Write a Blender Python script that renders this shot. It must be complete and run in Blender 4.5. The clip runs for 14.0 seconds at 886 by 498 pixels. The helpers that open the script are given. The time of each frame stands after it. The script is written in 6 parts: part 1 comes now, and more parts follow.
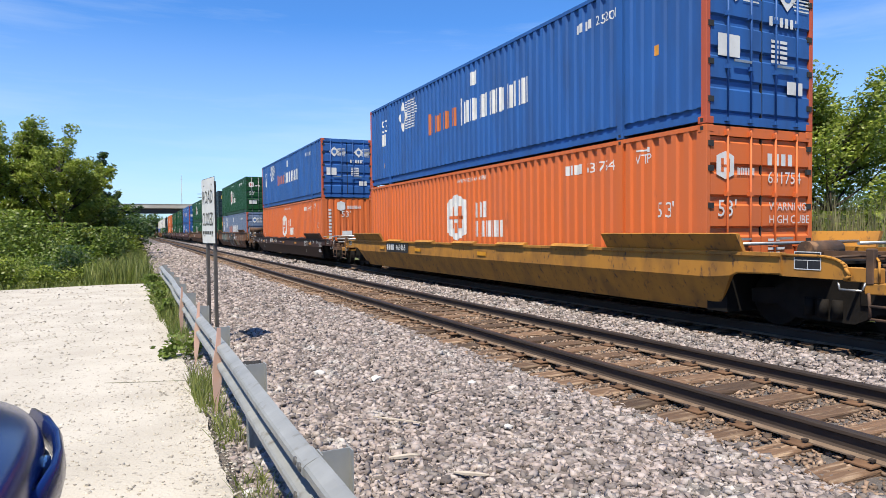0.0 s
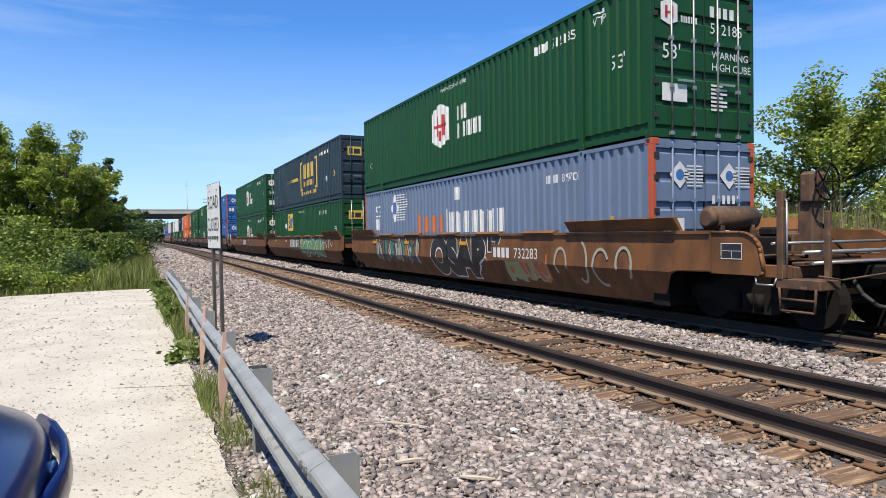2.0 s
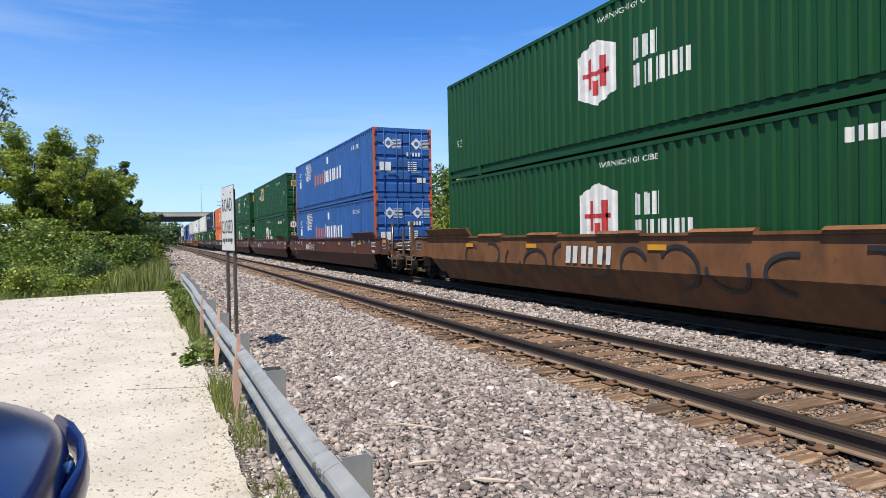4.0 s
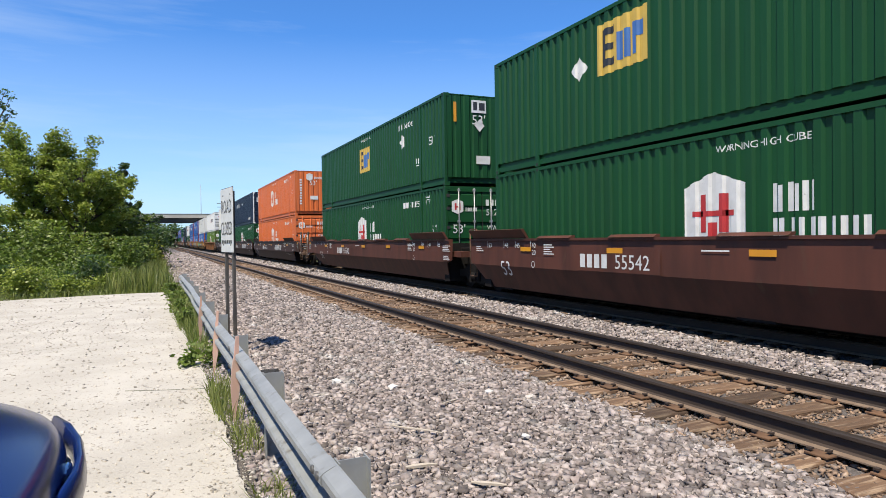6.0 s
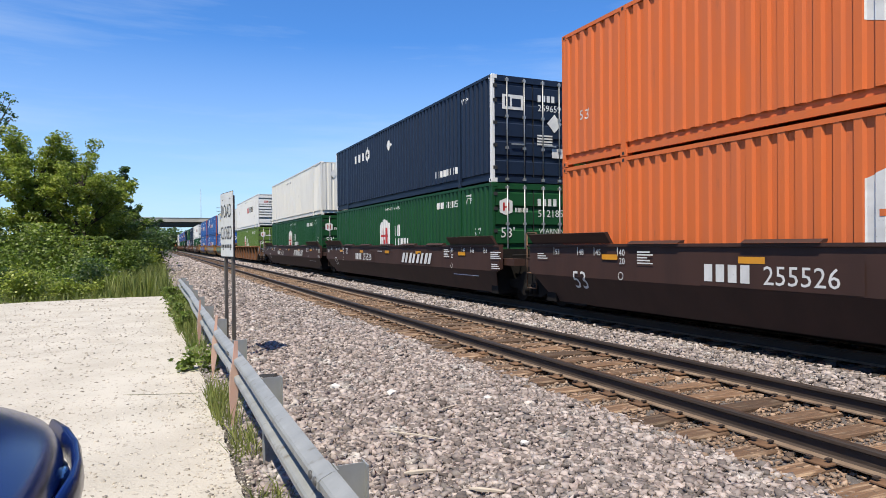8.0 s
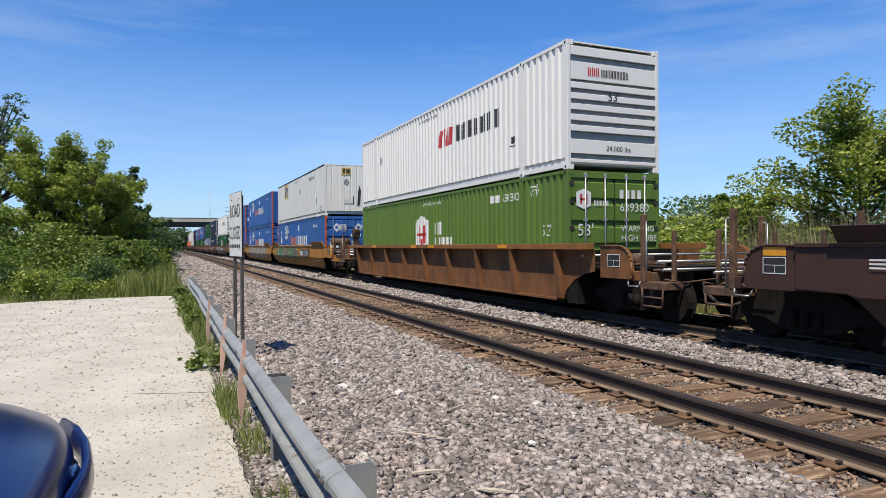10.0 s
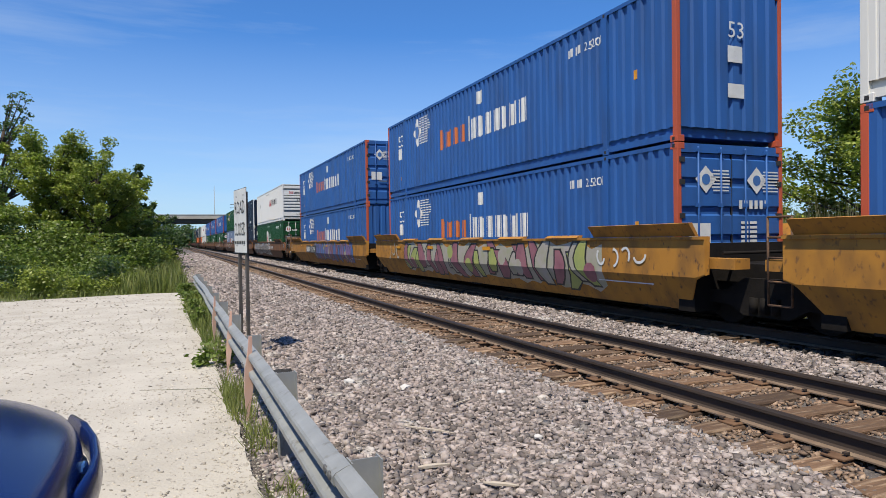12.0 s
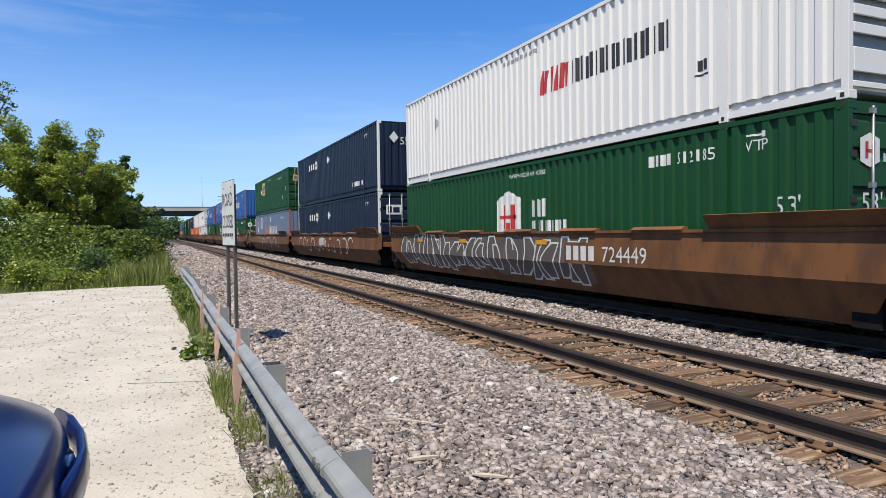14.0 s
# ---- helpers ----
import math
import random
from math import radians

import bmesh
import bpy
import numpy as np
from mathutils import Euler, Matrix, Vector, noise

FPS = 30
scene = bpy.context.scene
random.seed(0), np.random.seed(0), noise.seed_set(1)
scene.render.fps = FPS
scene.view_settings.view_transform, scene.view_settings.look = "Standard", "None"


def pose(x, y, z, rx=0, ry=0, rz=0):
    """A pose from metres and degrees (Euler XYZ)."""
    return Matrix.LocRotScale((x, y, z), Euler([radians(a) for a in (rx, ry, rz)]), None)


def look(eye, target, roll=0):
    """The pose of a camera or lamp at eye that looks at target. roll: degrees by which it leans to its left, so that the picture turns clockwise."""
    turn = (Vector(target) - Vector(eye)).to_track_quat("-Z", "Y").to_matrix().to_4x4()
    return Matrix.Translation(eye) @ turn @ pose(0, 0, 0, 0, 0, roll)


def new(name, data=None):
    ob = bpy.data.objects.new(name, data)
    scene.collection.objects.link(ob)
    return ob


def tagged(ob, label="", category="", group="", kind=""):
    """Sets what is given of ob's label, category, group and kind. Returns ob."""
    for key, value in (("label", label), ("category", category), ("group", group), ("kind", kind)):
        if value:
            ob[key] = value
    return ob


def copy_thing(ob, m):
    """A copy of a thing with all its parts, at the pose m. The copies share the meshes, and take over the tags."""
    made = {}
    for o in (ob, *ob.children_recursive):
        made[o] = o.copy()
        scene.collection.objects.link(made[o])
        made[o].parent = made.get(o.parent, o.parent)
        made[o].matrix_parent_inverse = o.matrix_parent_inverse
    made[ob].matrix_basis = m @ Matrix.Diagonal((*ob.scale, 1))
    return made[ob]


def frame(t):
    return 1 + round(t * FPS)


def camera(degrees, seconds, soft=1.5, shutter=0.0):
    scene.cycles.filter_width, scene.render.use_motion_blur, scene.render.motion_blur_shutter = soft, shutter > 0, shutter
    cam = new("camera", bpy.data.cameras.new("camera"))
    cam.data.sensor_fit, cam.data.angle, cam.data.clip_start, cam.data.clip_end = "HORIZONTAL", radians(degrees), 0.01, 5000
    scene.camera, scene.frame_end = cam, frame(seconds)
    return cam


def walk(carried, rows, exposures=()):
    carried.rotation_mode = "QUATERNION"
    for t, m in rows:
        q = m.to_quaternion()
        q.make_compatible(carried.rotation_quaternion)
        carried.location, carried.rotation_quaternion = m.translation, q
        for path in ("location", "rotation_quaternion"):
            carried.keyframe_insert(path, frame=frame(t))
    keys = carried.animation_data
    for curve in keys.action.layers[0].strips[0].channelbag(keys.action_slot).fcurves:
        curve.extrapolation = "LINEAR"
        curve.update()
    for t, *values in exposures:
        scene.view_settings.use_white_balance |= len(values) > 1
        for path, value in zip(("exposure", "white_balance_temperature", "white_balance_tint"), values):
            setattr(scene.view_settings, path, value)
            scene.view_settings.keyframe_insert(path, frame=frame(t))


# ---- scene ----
EYE_Z = 1.497
cam = camera(69.2, 14.0, soft=0.7)
walk(cam, [(t, pose(0, 0, EYE_Z, rx, ry, rz)) for t, rx, ry, rz in (
    (0.0, 88.316, 0.599, -25.569), (0.5, 88.284, 0.796, -25.465), (1.0, 88.303, 0.764, -25.389),
    (1.5, 88.341, 1.008, -25.304), (2.0, 88.646, 0.939, -25.151), (2.5, 88.729, 1.058, -24.938),
    (3.0, 88.695, 1.158, -24.649), (5.5, 89.064, 0.855, -23.500), (6.0, 89.096, 0.777, -24.085),
    (6.5, 89.214, 0.854, -24.334), (7.0, 89.355, 0.624, -24.273), (7.5, 89.588, 0.225, -24.238),
    (8.0, 89.585, 0.446, -24.117), (10.5, 89.567, 0.338, -23.363), (11.0, 89.418, 0.421, -23.427),
    (11.5, 89.298, 0.710, -23.153), (12.0, 89.131, 0.868, -23.018), (12.5, 89.024, 0.805, -23.622),
    (13.0, 88.957, 0.608, -23.957), (13.5, 88.687, 0.926, -23.998), (14.0, 88.466, 0.792, -23.987))],
     exposures=((0.0, 0.76), (1.5, 0.71), (3.0, 0.70), (7.5, 0.67), (11.0, 0.42), (12.5, 0.44), (14.0, 0.54)))

# ---- light ----
SUN_ELEVATION, SUN_TURN = 62.0, 44.0      # turn: degrees from -x towards -y
to_sun = Vector((-math.cos(radians(SUN_TURN)) * math.cos(radians(SUN_ELEVATION)),
                 -math.sin(radians(SUN_TURN)) * math.cos(radians(SUN_ELEVATION)), math.sin(radians(SUN_ELEVATION))))
sun = new("sun", bpy.data.lights.new("sun", "SUN"))
sun.data.energy, sun.data.angle, sun.data.color = 5.0, radians(0.55), (1.0, 0.91, 0.755)
sun.matrix_world = look((0, 0, 60), Vector((0, 0, 60)) - to_sun)

sky_world = bpy.data.worlds.new("sky")
scene.world = sky_world
sky_world.use_nodes = True
wn, wl = sky_world.node_tree.nodes, sky_world.node_tree.links
wn.clear()
sky = wn.new("ShaderNodeTexSky")
sky.sky_type, sky.sun_disc = "NISHITA", False
sky.sun_elevation, sky.sun_rotation = radians(SUN_ELEVATION), math.atan2(to_sun.x, to_sun.y)
sky.air_density, sky.dust_density, sky.ozone_density = 1.0, 0.1, 1.4
back = wn.new("ShaderNodeBackground")
back.inputs["Strength"].default_value = 0.075
# pale haze towards the horizon and thin cirrus, stretched in bands
tc, mp, nz, ramp, mx = (wn.new(k) for k in ("ShaderNodeTexCoord", "ShaderNodeMapping", "ShaderNodeTexNoise", "ShaderNodeValToRGB", "ShaderNodeMixRGB"))
mp.inputs["Rotation"].default_value = (0.0, radians(4), radians(20))
mp.inputs["Scale"].default_value = (1.0, 1.5, 10.0)
nz.inputs["Scale"].default_value, nz.inputs["Detail"].default_value, nz.inputs["Roughness"].default_value = 1.5, 9.0, 0.6
ramp.color_ramp.elements[0].position, ramp.color_ramp.elements[1].position = 0.48, 0.82
ramp.color_ramp.elements[1].color = (0.36, 0.36, 0.36, 1)
tint, haze, split, low = (wn.new(k) for k in ("ShaderNodeMixRGB", "ShaderNodeMixRGB", "ShaderNodeSeparateXYZ", "ShaderNodeValToRGB"))
tint.blend_type = "MULTIPLY"
tint.inputs["Fac"].default_value, tint.inputs["Color2"].default_value = 1.0, (0.50, 0.98, 1.58, 1)
mx.inputs["Color2"].default_value = (6.6, 7.6, 8.7, 1)
haze.inputs["Color2"].default_value = (5.9, 7.0, 8.3, 1)
low.color_ramp.elements[0].position, low.color_ramp.elements[1].position = 0.0, 0.30
low.color_ramp.elements[0].color, low.color_ramp.elements[1].color = (0.60, 0.60, 0.60, 1), (0, 0, 0, 1)
wl.new(tc.outputs["Generated"], mp.inputs["Vector"])
wl.new(tc.outputs["Generated"], split.inputs["Vector"])
wl.new(split.outputs["Z"], low.inputs["Fac"])
wl.new(mp.outputs["Vector"], nz.inputs["Vector"])
wl.new(nz.outputs["Fac"], ramp.inputs["Fac"])
wl.new(sky.outputs["Color"], tint.inputs["Color1"])
wl.new(low.outputs["Color"], haze.inputs["Fac"])
wl.new(tint.outputs["Color"], haze.inputs["Color1"])
wl.new(ramp.outputs["Color"], mx.inputs["Fac"])
wl.new(haze.outputs["Color"], mx.inputs["Color1"])
wl.new(mx.outputs["Color"], back.inputs["Color"])
wl.new(back.outputs["Background"], wn.new("ShaderNodeOutputWorld").inputs["Surface"])


# ---- materials ----
def material(name, base, second=None, rough=0.6, metal=0.0, scale=3.0, detail=6.0, low=0.35, high=0.7, bump=0.0, bump_scale=40.0,
             stretch=(1, 1, 1), island=0.0, rand=0.0, third=None, third_scale=25.0, third_low=0.62, third_high=0.72, coat=0.0, through_light=0.0, gloss=0.5):
    """A procedural surface: two tones at one scale, a third at a finer scale, bump, and a shift of tone per piece."""
    m = bpy.data.materials.new(name)
    m.use_nodes = True
    n, l = m.node_tree.nodes, m.node_tree.links
    b = n["Principled BSDF"]
    b.inputs["Roughness"].default_value, b.inputs["Metallic"].default_value = rough, metal
    b.inputs["Coat Weight"].default_value, b.inputs["Specular IOR Level"].default_value = coat, gloss
    co, ma = n.new("ShaderNodeTexCoord"), n.new("ShaderNodeMapping")
    ma.inputs["Scale"].default_value = stretch
    l.new(co.outputs["Object"], ma.inputs["Vector"])

    def tex(sc, de):
        t = n.new("ShaderNodeTexNoise")
        t.inputs["Scale"].default_value, t.inputs["Detail"].default_value = sc, de
        l.new(ma.outputs["Vector"], t.inputs["Vector"])
        return t

    def mask(t, lo, hi):
        r = n.new("ShaderNodeValToRGB")
        r.color_ramp.elements[0].position, r.color_ramp.elements[1].position = lo, hi
        l.new(t.outputs["Fac"], r.inputs["Fac"])
        return r.outputs["Color"]

    def mix(fac, a, c, mode="MIX"):
        x = n.new("ShaderNodeMixRGB")
        x.blend_type = mode
        for sock, v in (("Fac", fac), ("Color1", a), ("Color2", c)):
            if isinstance(v, bpy.types.NodeSocket):
                l.new(v, x.inputs[sock])
            else:
                x.inputs[sock].default_value = v if sock == "Fac" else (*v, 1)
        return x.outputs["Color"]

    col = mix(mask(tex(scale, detail), low, high), base, second or tuple(c * 0.8 for c in base))
    if third:
        col = mix(mask(tex(third_scale, 8.0), third_low, third_high), col, third)
    if island or rand:
        g = n.new("ShaderNodeNewGeometry") if island else n.new("ShaderNodeObjectInfo")
        mr = n.new("ShaderNodeMapRange")
        k = island or rand
        mr.inputs["To Min"].default_value, mr.inputs["To Max"].default_value = 1 - k, 1 + k
        l.new(g.outputs["Random Per Island"] if island else g.outputs["Random"], mr.inputs["Value"])
        col = mix(1.0, col, mr.outputs["Result"], "MULTIPLY")
    l.new(col, b.inputs["Base Color"])
    if bump:
        bp = n.new("ShaderNodeBump")
        bp.inputs["Strength"].default_value, bp.inputs["Distance"].default_value = bump, 0.02
        l.new(tex(bump_scale, 5.0).outputs["Fac"], bp.inputs["Height"])
        l.new(bp.outputs["Normal"], b.inputs["Normal"])
    if through_light:
        tr, ad = n.new("ShaderNodeBsdfTranslucent"), n.new("ShaderNodeMixShader")
        l.new(mix(0.5, (0.125, 0.234, 0.016), col), tr.inputs["Color"])
        ad.inputs["Fac"].default_value = through_light
        l.new(b.outputs["BSDF"], ad.inputs[1])
        l.new(tr.outputs["BSDF"], ad.inputs[2])
        l.new(ad.outputs["Shader"], n["Material Output"].inputs["Surface"])
    return m


def paint(name, base, dirt=0.75, rust=0.68, rough=0.5, run=0.30):
    """Sun-faded container or car paint: vertical dirt streaks and small rust spots."""
    grey = sum(base) / 3
    fade = tuple(c * dirt + grey * 0.06 for c in base)
    return material(name, base, fade, rough=rough, scale=1.7, detail=9, stretch=(1.6, 1.6, run), low=0.40, high=0.66, bump=0.10, bump_scale=5.0, gloss=0.24,
                    third=(0.085, 0.048, 0.030), third_scale=3.4 if run < 0.5 else 8.0, third_low=rust, third_high=rust + 0.16)


ORANGE = paint("orange_paint", (0.525, 0.122, 0.031), 0.86)
BLUE = paint("blue_paint", (0.0225, 0.091, 0.288), 0.72, 0.70)
PALE_BLUE = paint("pale_blue_paint", (0.117, 0.1599, 0.2418), 0.82)
GREEN = paint("green_paint", (0.0059, 0.0515, 0.0148), 0.85, 0.74)
LIGHT_GREEN = paint("light_green_paint", (0.0819, 0.1443, 0.0234), 0.85, 0.74)
SLATE = paint("slate_paint", (0.0172, 0.0328, 0.0429), 0.85, 0.72)
NAVY = paint("navy_paint", (0.0078, 0.0156, 0.0359), 0.85, 0.74)
WHITE = paint("white_paint", (0.5928, 0.5889, 0.5733), 0.92, 0.76)
OFFWHITE = paint("weathered_white_paint", (0.5928, 0.5811, 0.5382), 0.88, 0.70)
POST_ORANGE = paint("post_orange_paint", (0.4368, 0.0819, 0.0351), 0.8)
YELLOW_CAR = paint("yellow_car_paint", (0.365, 0.168, 0.029), 0.58, 0.58, 0.65, 0.9)
BROWN_CAR = paint("brown_car_paint", (0.162, 0.070, 0.027), 0.55, 0.58, 0.7, 0.9)
OXIDE_CAR = paint("oxide_car_paint", (0.088, 0.032, 0.021), 0.62, 0.64, 0.6)
DARK_CAR = paint("dark_brown_car_paint", (0.0468, 0.0234, 0.0179), 0.75, 0.68, 0.6)
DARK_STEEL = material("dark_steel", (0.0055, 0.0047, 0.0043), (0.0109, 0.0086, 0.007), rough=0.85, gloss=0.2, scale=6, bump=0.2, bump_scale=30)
GEAR = material("rusty_running_gear", (0.105, 0.054, 0.027), (0.036, 0.021, 0.013), rough=0.8, scale=4, bump=0.2, bump_scale=25, third=(0.19, 0.098, 0.045), third_scale=6, third_low=0.58, third_high=0.72)
BRIGHT_STEEL = material("galvanised_rod", (0.3276, 0.3354, 0.3354), (0.234, 0.234, 0.2262), rough=0.4, metal=0.6, scale=9)
GASKET = material("gasket_rubber", (0.0125, 0.0125, 0.0125), (0.0234, 0.0234, 0.0234), rough=0.8)
MARK_WHITE = material("white_marking", (0.5772, 0.5772, 0.5616), (0.468, 0.468, 0.4524), rough=0.5, scale=4, third=(0.2574, 0.234, 0.2106), third_low=0.66, third_high=0.8)
MARK_ORANGE = material("orange_marking", (0.468, 0.1248, 0.0234), (0.3744, 0.1014, 0.0273), rough=0.5, scale=4)
MARK_RED = material("red_marking", (0.3744, 0.0234, 0.0234), (0.312, 0.0234, 0.0234), rough=0.5)
MARK_BLACK = material("black_marking", (0.0125, 0.0125, 0.014), (0.0234, 0.0234, 0.0234), rough=0.5)
MARK_YELLOW = material("yellow_marking", (0.4836, 0.3276, 0.0546), (0.429, 0.2808, 0.0468), rough=0.5, scale=4)
MARK_GOLD = material("reflective_yellow", (0.5616, 0.2496, 0.0156), (0.4836, 0.2106, 0.0156), rough=0.35)
MARK_BLUE = material("blue_marking", (0.039, 0.1248, 0.3276), (0.039, 0.1014, 0.2808), rough=0.5)
SPRAY = {
    "green": material("spray_green", (0.0702, 0.1716, 0.0468), (0.1092, 0.2106, 0.0468), rough=0.55, scale=4),
    "teal": material("spray_teal", (0.0468, 0.1872, 0.156), (0.0312, 0.1326, 0.1248), rough=0.55, scale=4),
    "pink": material("spray_pink", (0.2574, 0.1092, 0.1248), (0.1872, 0.0702, 0.0936), rough=0.55, scale=4),
    "pale": material("spray_pale", (0.3276, 0.2964, 0.2652), (0.2808, 0.2808, 0.1872), rough=0.55, scale=4),
    "lime": material("spray_lime", (0.312, 0.3276, 0.0936), (0.234, 0.2808, 0.0936), rough=0.55, scale=4),
    "violet": material("spray_violet", (0.1014, 0.0936, 0.234), (0.195, 0.1092, 0.234), rough=0.55, scale=4),
    "grey": material("spray_grey", (0.0975, 0.078, 0.0624), (0.0663, 0.0546, 0.0452), rough=0.6, scale=3),
    "black": MARK_BLACK, "white": MARK_WHITE, "orange": MARK_ORANGE, "blue": MARK_BLUE}
BALLAST = material("ballast_bed", (0.0975, 0.0842, 0.0764), (0.0585, 0.0499, 0.0452), rough=0.95, scale=22, bump=1.0, bump_scale=28,
                   third=(0.156, 0.1365, 0.1248), third_scale=60, third_low=0.55, third_high=0.65)
STONE = material("ballast_stone", (0.2535, 0.2207, 0.2051), (0.1833, 0.1466, 0.1342), rough=0.9, scale=14, island=0.62, bump=0.4, bump_scale=60,
                 third=(0.312, 0.2964, 0.2808), third_scale=3.0, third_low=0.55, third_high=0.75)
RUSTY_STONE = material("rust_stained_stone", (0.2145, 0.1482, 0.1014), (0.1443, 0.092, 0.0608), rough=0.9, scale=9, island=0.55, bump=0.4, bump_scale=60,
                       third=(0.2652, 0.2184, 0.1716), third_scale=3.0, third_low=0.55, third_high=0.75)
# near-black base: the train's shadow on the far ballast is put into the colour
SHADED_BALLAST = material("shaded_ballast", (0.0234, 0.0203, 0.0179), (0.0125, 0.0109, 0.0094), rough=0.9, scale=16, island=0.4, bump=0.6, bump_scale=30)
LOT = material("limestone_lot", (0.405, 0.377, 0.328), (0.328, 0.303, 0.259), rough=0.95, scale=1.3, detail=12, bump=0.45, bump_scale=38,
               third=(0.240, 0.221, 0.190), third_scale=22.0, third_low=0.60, third_high=0.70)
EARTH = material("grassy_earth", (0.0663, 0.0936, 0.025), (0.1014, 0.0975, 0.039), rough=0.95, scale=0.8, detail=9, bump=0.8, bump_scale=8)
RAIL_TOP = material("polished_rail_head", (0.0468, 0.0359, 0.0289), (0.0281, 0.0211, 0.0164), rough=0.5, metal=0.25, scale=5, stretch=(1, 0.2, 1), gloss=0.3)
RAIL_RUST = material("rusty_rail_web", (0.0281, 0.0179, 0.0125), (0.0484, 0.0312, 0.0211), rough=0.85, scale=7, stretch=(1, 0.2, 1), bump=0.2)
RAIL_FOOT = material("dusty_rail_foot", (0.1716, 0.1232, 0.0842), (0.117, 0.0764, 0.0499), rough=0.9, scale=8, bump=0.2)
TIE = material("weathered_tie", (0.128, 0.073, 0.040), (0.060, 0.035, 0.020), rough=0.9, scale=5, stretch=(0.35, 3.5, 3), rand=0.5, bump=0.8, bump_scale=22,
               third=(0.215, 0.150, 0.096), third_scale=7.0, third_low=0.52, third_high=0.68)
PLATE = material("rusty_tie_plate", (0.1287, 0.0686, 0.0335), (0.078, 0.039, 0.0203), rough=0.9, scale=9, rand=0.2)
SPIKE = material("dark_spike", (0.039, 0.025, 0.0172), (0.0234, 0.0156, 0.0125), rough=0.8)
GALV = material("weathered_galvanised", (0.2808, 0.2902, 0.2847), (0.2028, 0.2122, 0.209), rough=0.55, metal=0.25, scale=4, bump=0.06, bump_scale=30,
                third=(0.1482, 0.1365, 0.117), third_scale=11, third_low=0.60, third_high=0.75)
STAKE = material("painted_wood_stake", (0.4836, 0.2886, 0.2184), (0.4056, 0.312, 0.2496), rough=0.8, scale=7, stretch=(1, 1, 0.3), third=(0.39, 0.1092, 0.0624), third_scale=6, third_low=0.56, third_high=0.6)
BARK = material("bark", (0.078, 0.0585, 0.0429), (0.0468, 0.0351, 0.0273), rough=0.95, scale=6, stretch=(3, 3, 0.5), bump=0.6)
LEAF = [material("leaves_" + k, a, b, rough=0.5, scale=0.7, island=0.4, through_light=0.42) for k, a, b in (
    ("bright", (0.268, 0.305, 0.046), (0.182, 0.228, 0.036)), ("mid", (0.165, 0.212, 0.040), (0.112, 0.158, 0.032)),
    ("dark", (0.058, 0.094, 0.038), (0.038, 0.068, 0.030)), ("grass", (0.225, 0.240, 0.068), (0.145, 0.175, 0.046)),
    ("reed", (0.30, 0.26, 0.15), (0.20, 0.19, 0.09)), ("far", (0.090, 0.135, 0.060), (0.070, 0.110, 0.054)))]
CONCRETE = material("bridge_concrete", (0.3588, 0.3354, 0.2964), (0.2964, 0.2769, 0.2418), rough=0.9, scale=0.4, bump=0.1)
GIRDER = material("bridge_girder", (0.0351, 0.0328, 0.0312), (0.0546, 0.0468, 0.039), rough=0.7)


# ---- mesh helpers ----
def part(name, bm, mat, parent=None, label="", m=None):
    """Links a bmesh (or a finished mesh) as one mesh object, under a parent if one is given."""
    if isinstance(bm, bpy.types.Mesh):
        me = bm
    else:
        me = bpy.data.meshes.new(name)
        bm.normal_update()
        bm.to_mesh(me)
        bm.free()
        for one in (mat if isinstance(mat, (list, tuple)) else [mat]):
            me.materials.append(one)
    ob = new(name, me)
    ob.parent = parent
    if m is not None:
        ob.matrix_basis = m
    if label:
        ob["label"] = label
    return ob


def thing(name, label, category, group="", kind="", m=None):
    ob = new(name)
    ob.empty_display_size = 0.1
    if m is not None:
        ob.matrix_basis = m
    return tagged(ob, label, category, group, kind)


def box(bm, x0, x1, y0, y1, z0, z1, mat=0):
    v = [bm.verts.new((x, y, z)) for z in (z0, z1) for x, y in ((x0, y0), (x1, y0), (x1, y1), (x0, y1))]
    for q in ((3, 2, 1, 0), (4, 5, 6, 7), (0, 1, 5, 4), (1, 2, 6, 5), (2, 3, 7, 6), (3, 0, 4, 7)):
        bm.faces.new([v[i] for i in q]).material_index = mat
    return v


def boxed(*dims, bevel=0.0):
    bm = bmesh.new()
    for d in dims:
        box(bm, *d)
    if bevel:
        bmesh.ops.bevel(bm, geom=bm.edges[:], offset=bevel, segments=1, affect="EDGES")
    return bm


def tube(bm, a, b, r, sides=8, r2=None):
    """A round bar from a to b."""
    a, b = Vector(a), Vector(b)
    q = (b - a).to_track_quat("Z", "Y").to_matrix()
    ring = [[bm.verts.new(p + q @ Vector((s * math.cos(k * math.tau / sides), s * math.sin(k * math.tau / sides), 0))) for k in range(sides)]
            for p, s in ((a, r), (b, r if r2 is None else r2))]
    for k in range(sides):
        f = bm.faces.new((ring[0][k], ring[0][(k + 1) % sides], ring[1][(k + 1) % sides], ring[1][k]))
        f.smooth = True
    bm.faces.new(ring[0][::-1])
    bm.faces.new(ring[1])
    return bm


def tubes(*runs, r=0.015, sides=6):
    bm = bmesh.new()
    for pts in runs:
        for a, b in zip(pts, pts[1:]):
            tube(bm, a, b, r, sides)
    return bm


def loft(bm, rings, cap=True, mat=0, closed=True, smooth=False):
    rows = [[bm.verts.new(p) for p in ring] for ring in rings]
    n = len(rows[0])
    for a, b in zip(rows, rows[1:]):
        for k in range(n if closed else n - 1):
            f = bm.faces.new((a[k], a[(k + 1) % n], b[(k + 1) % n], b[k]))
            f.material_index, f.smooth = mat, smooth
    if cap and closed:
        bm.faces.new(rows[0][::-1]).material_index = mat
        bm.faces.new(rows[-1]).material_index = mat
    return bm


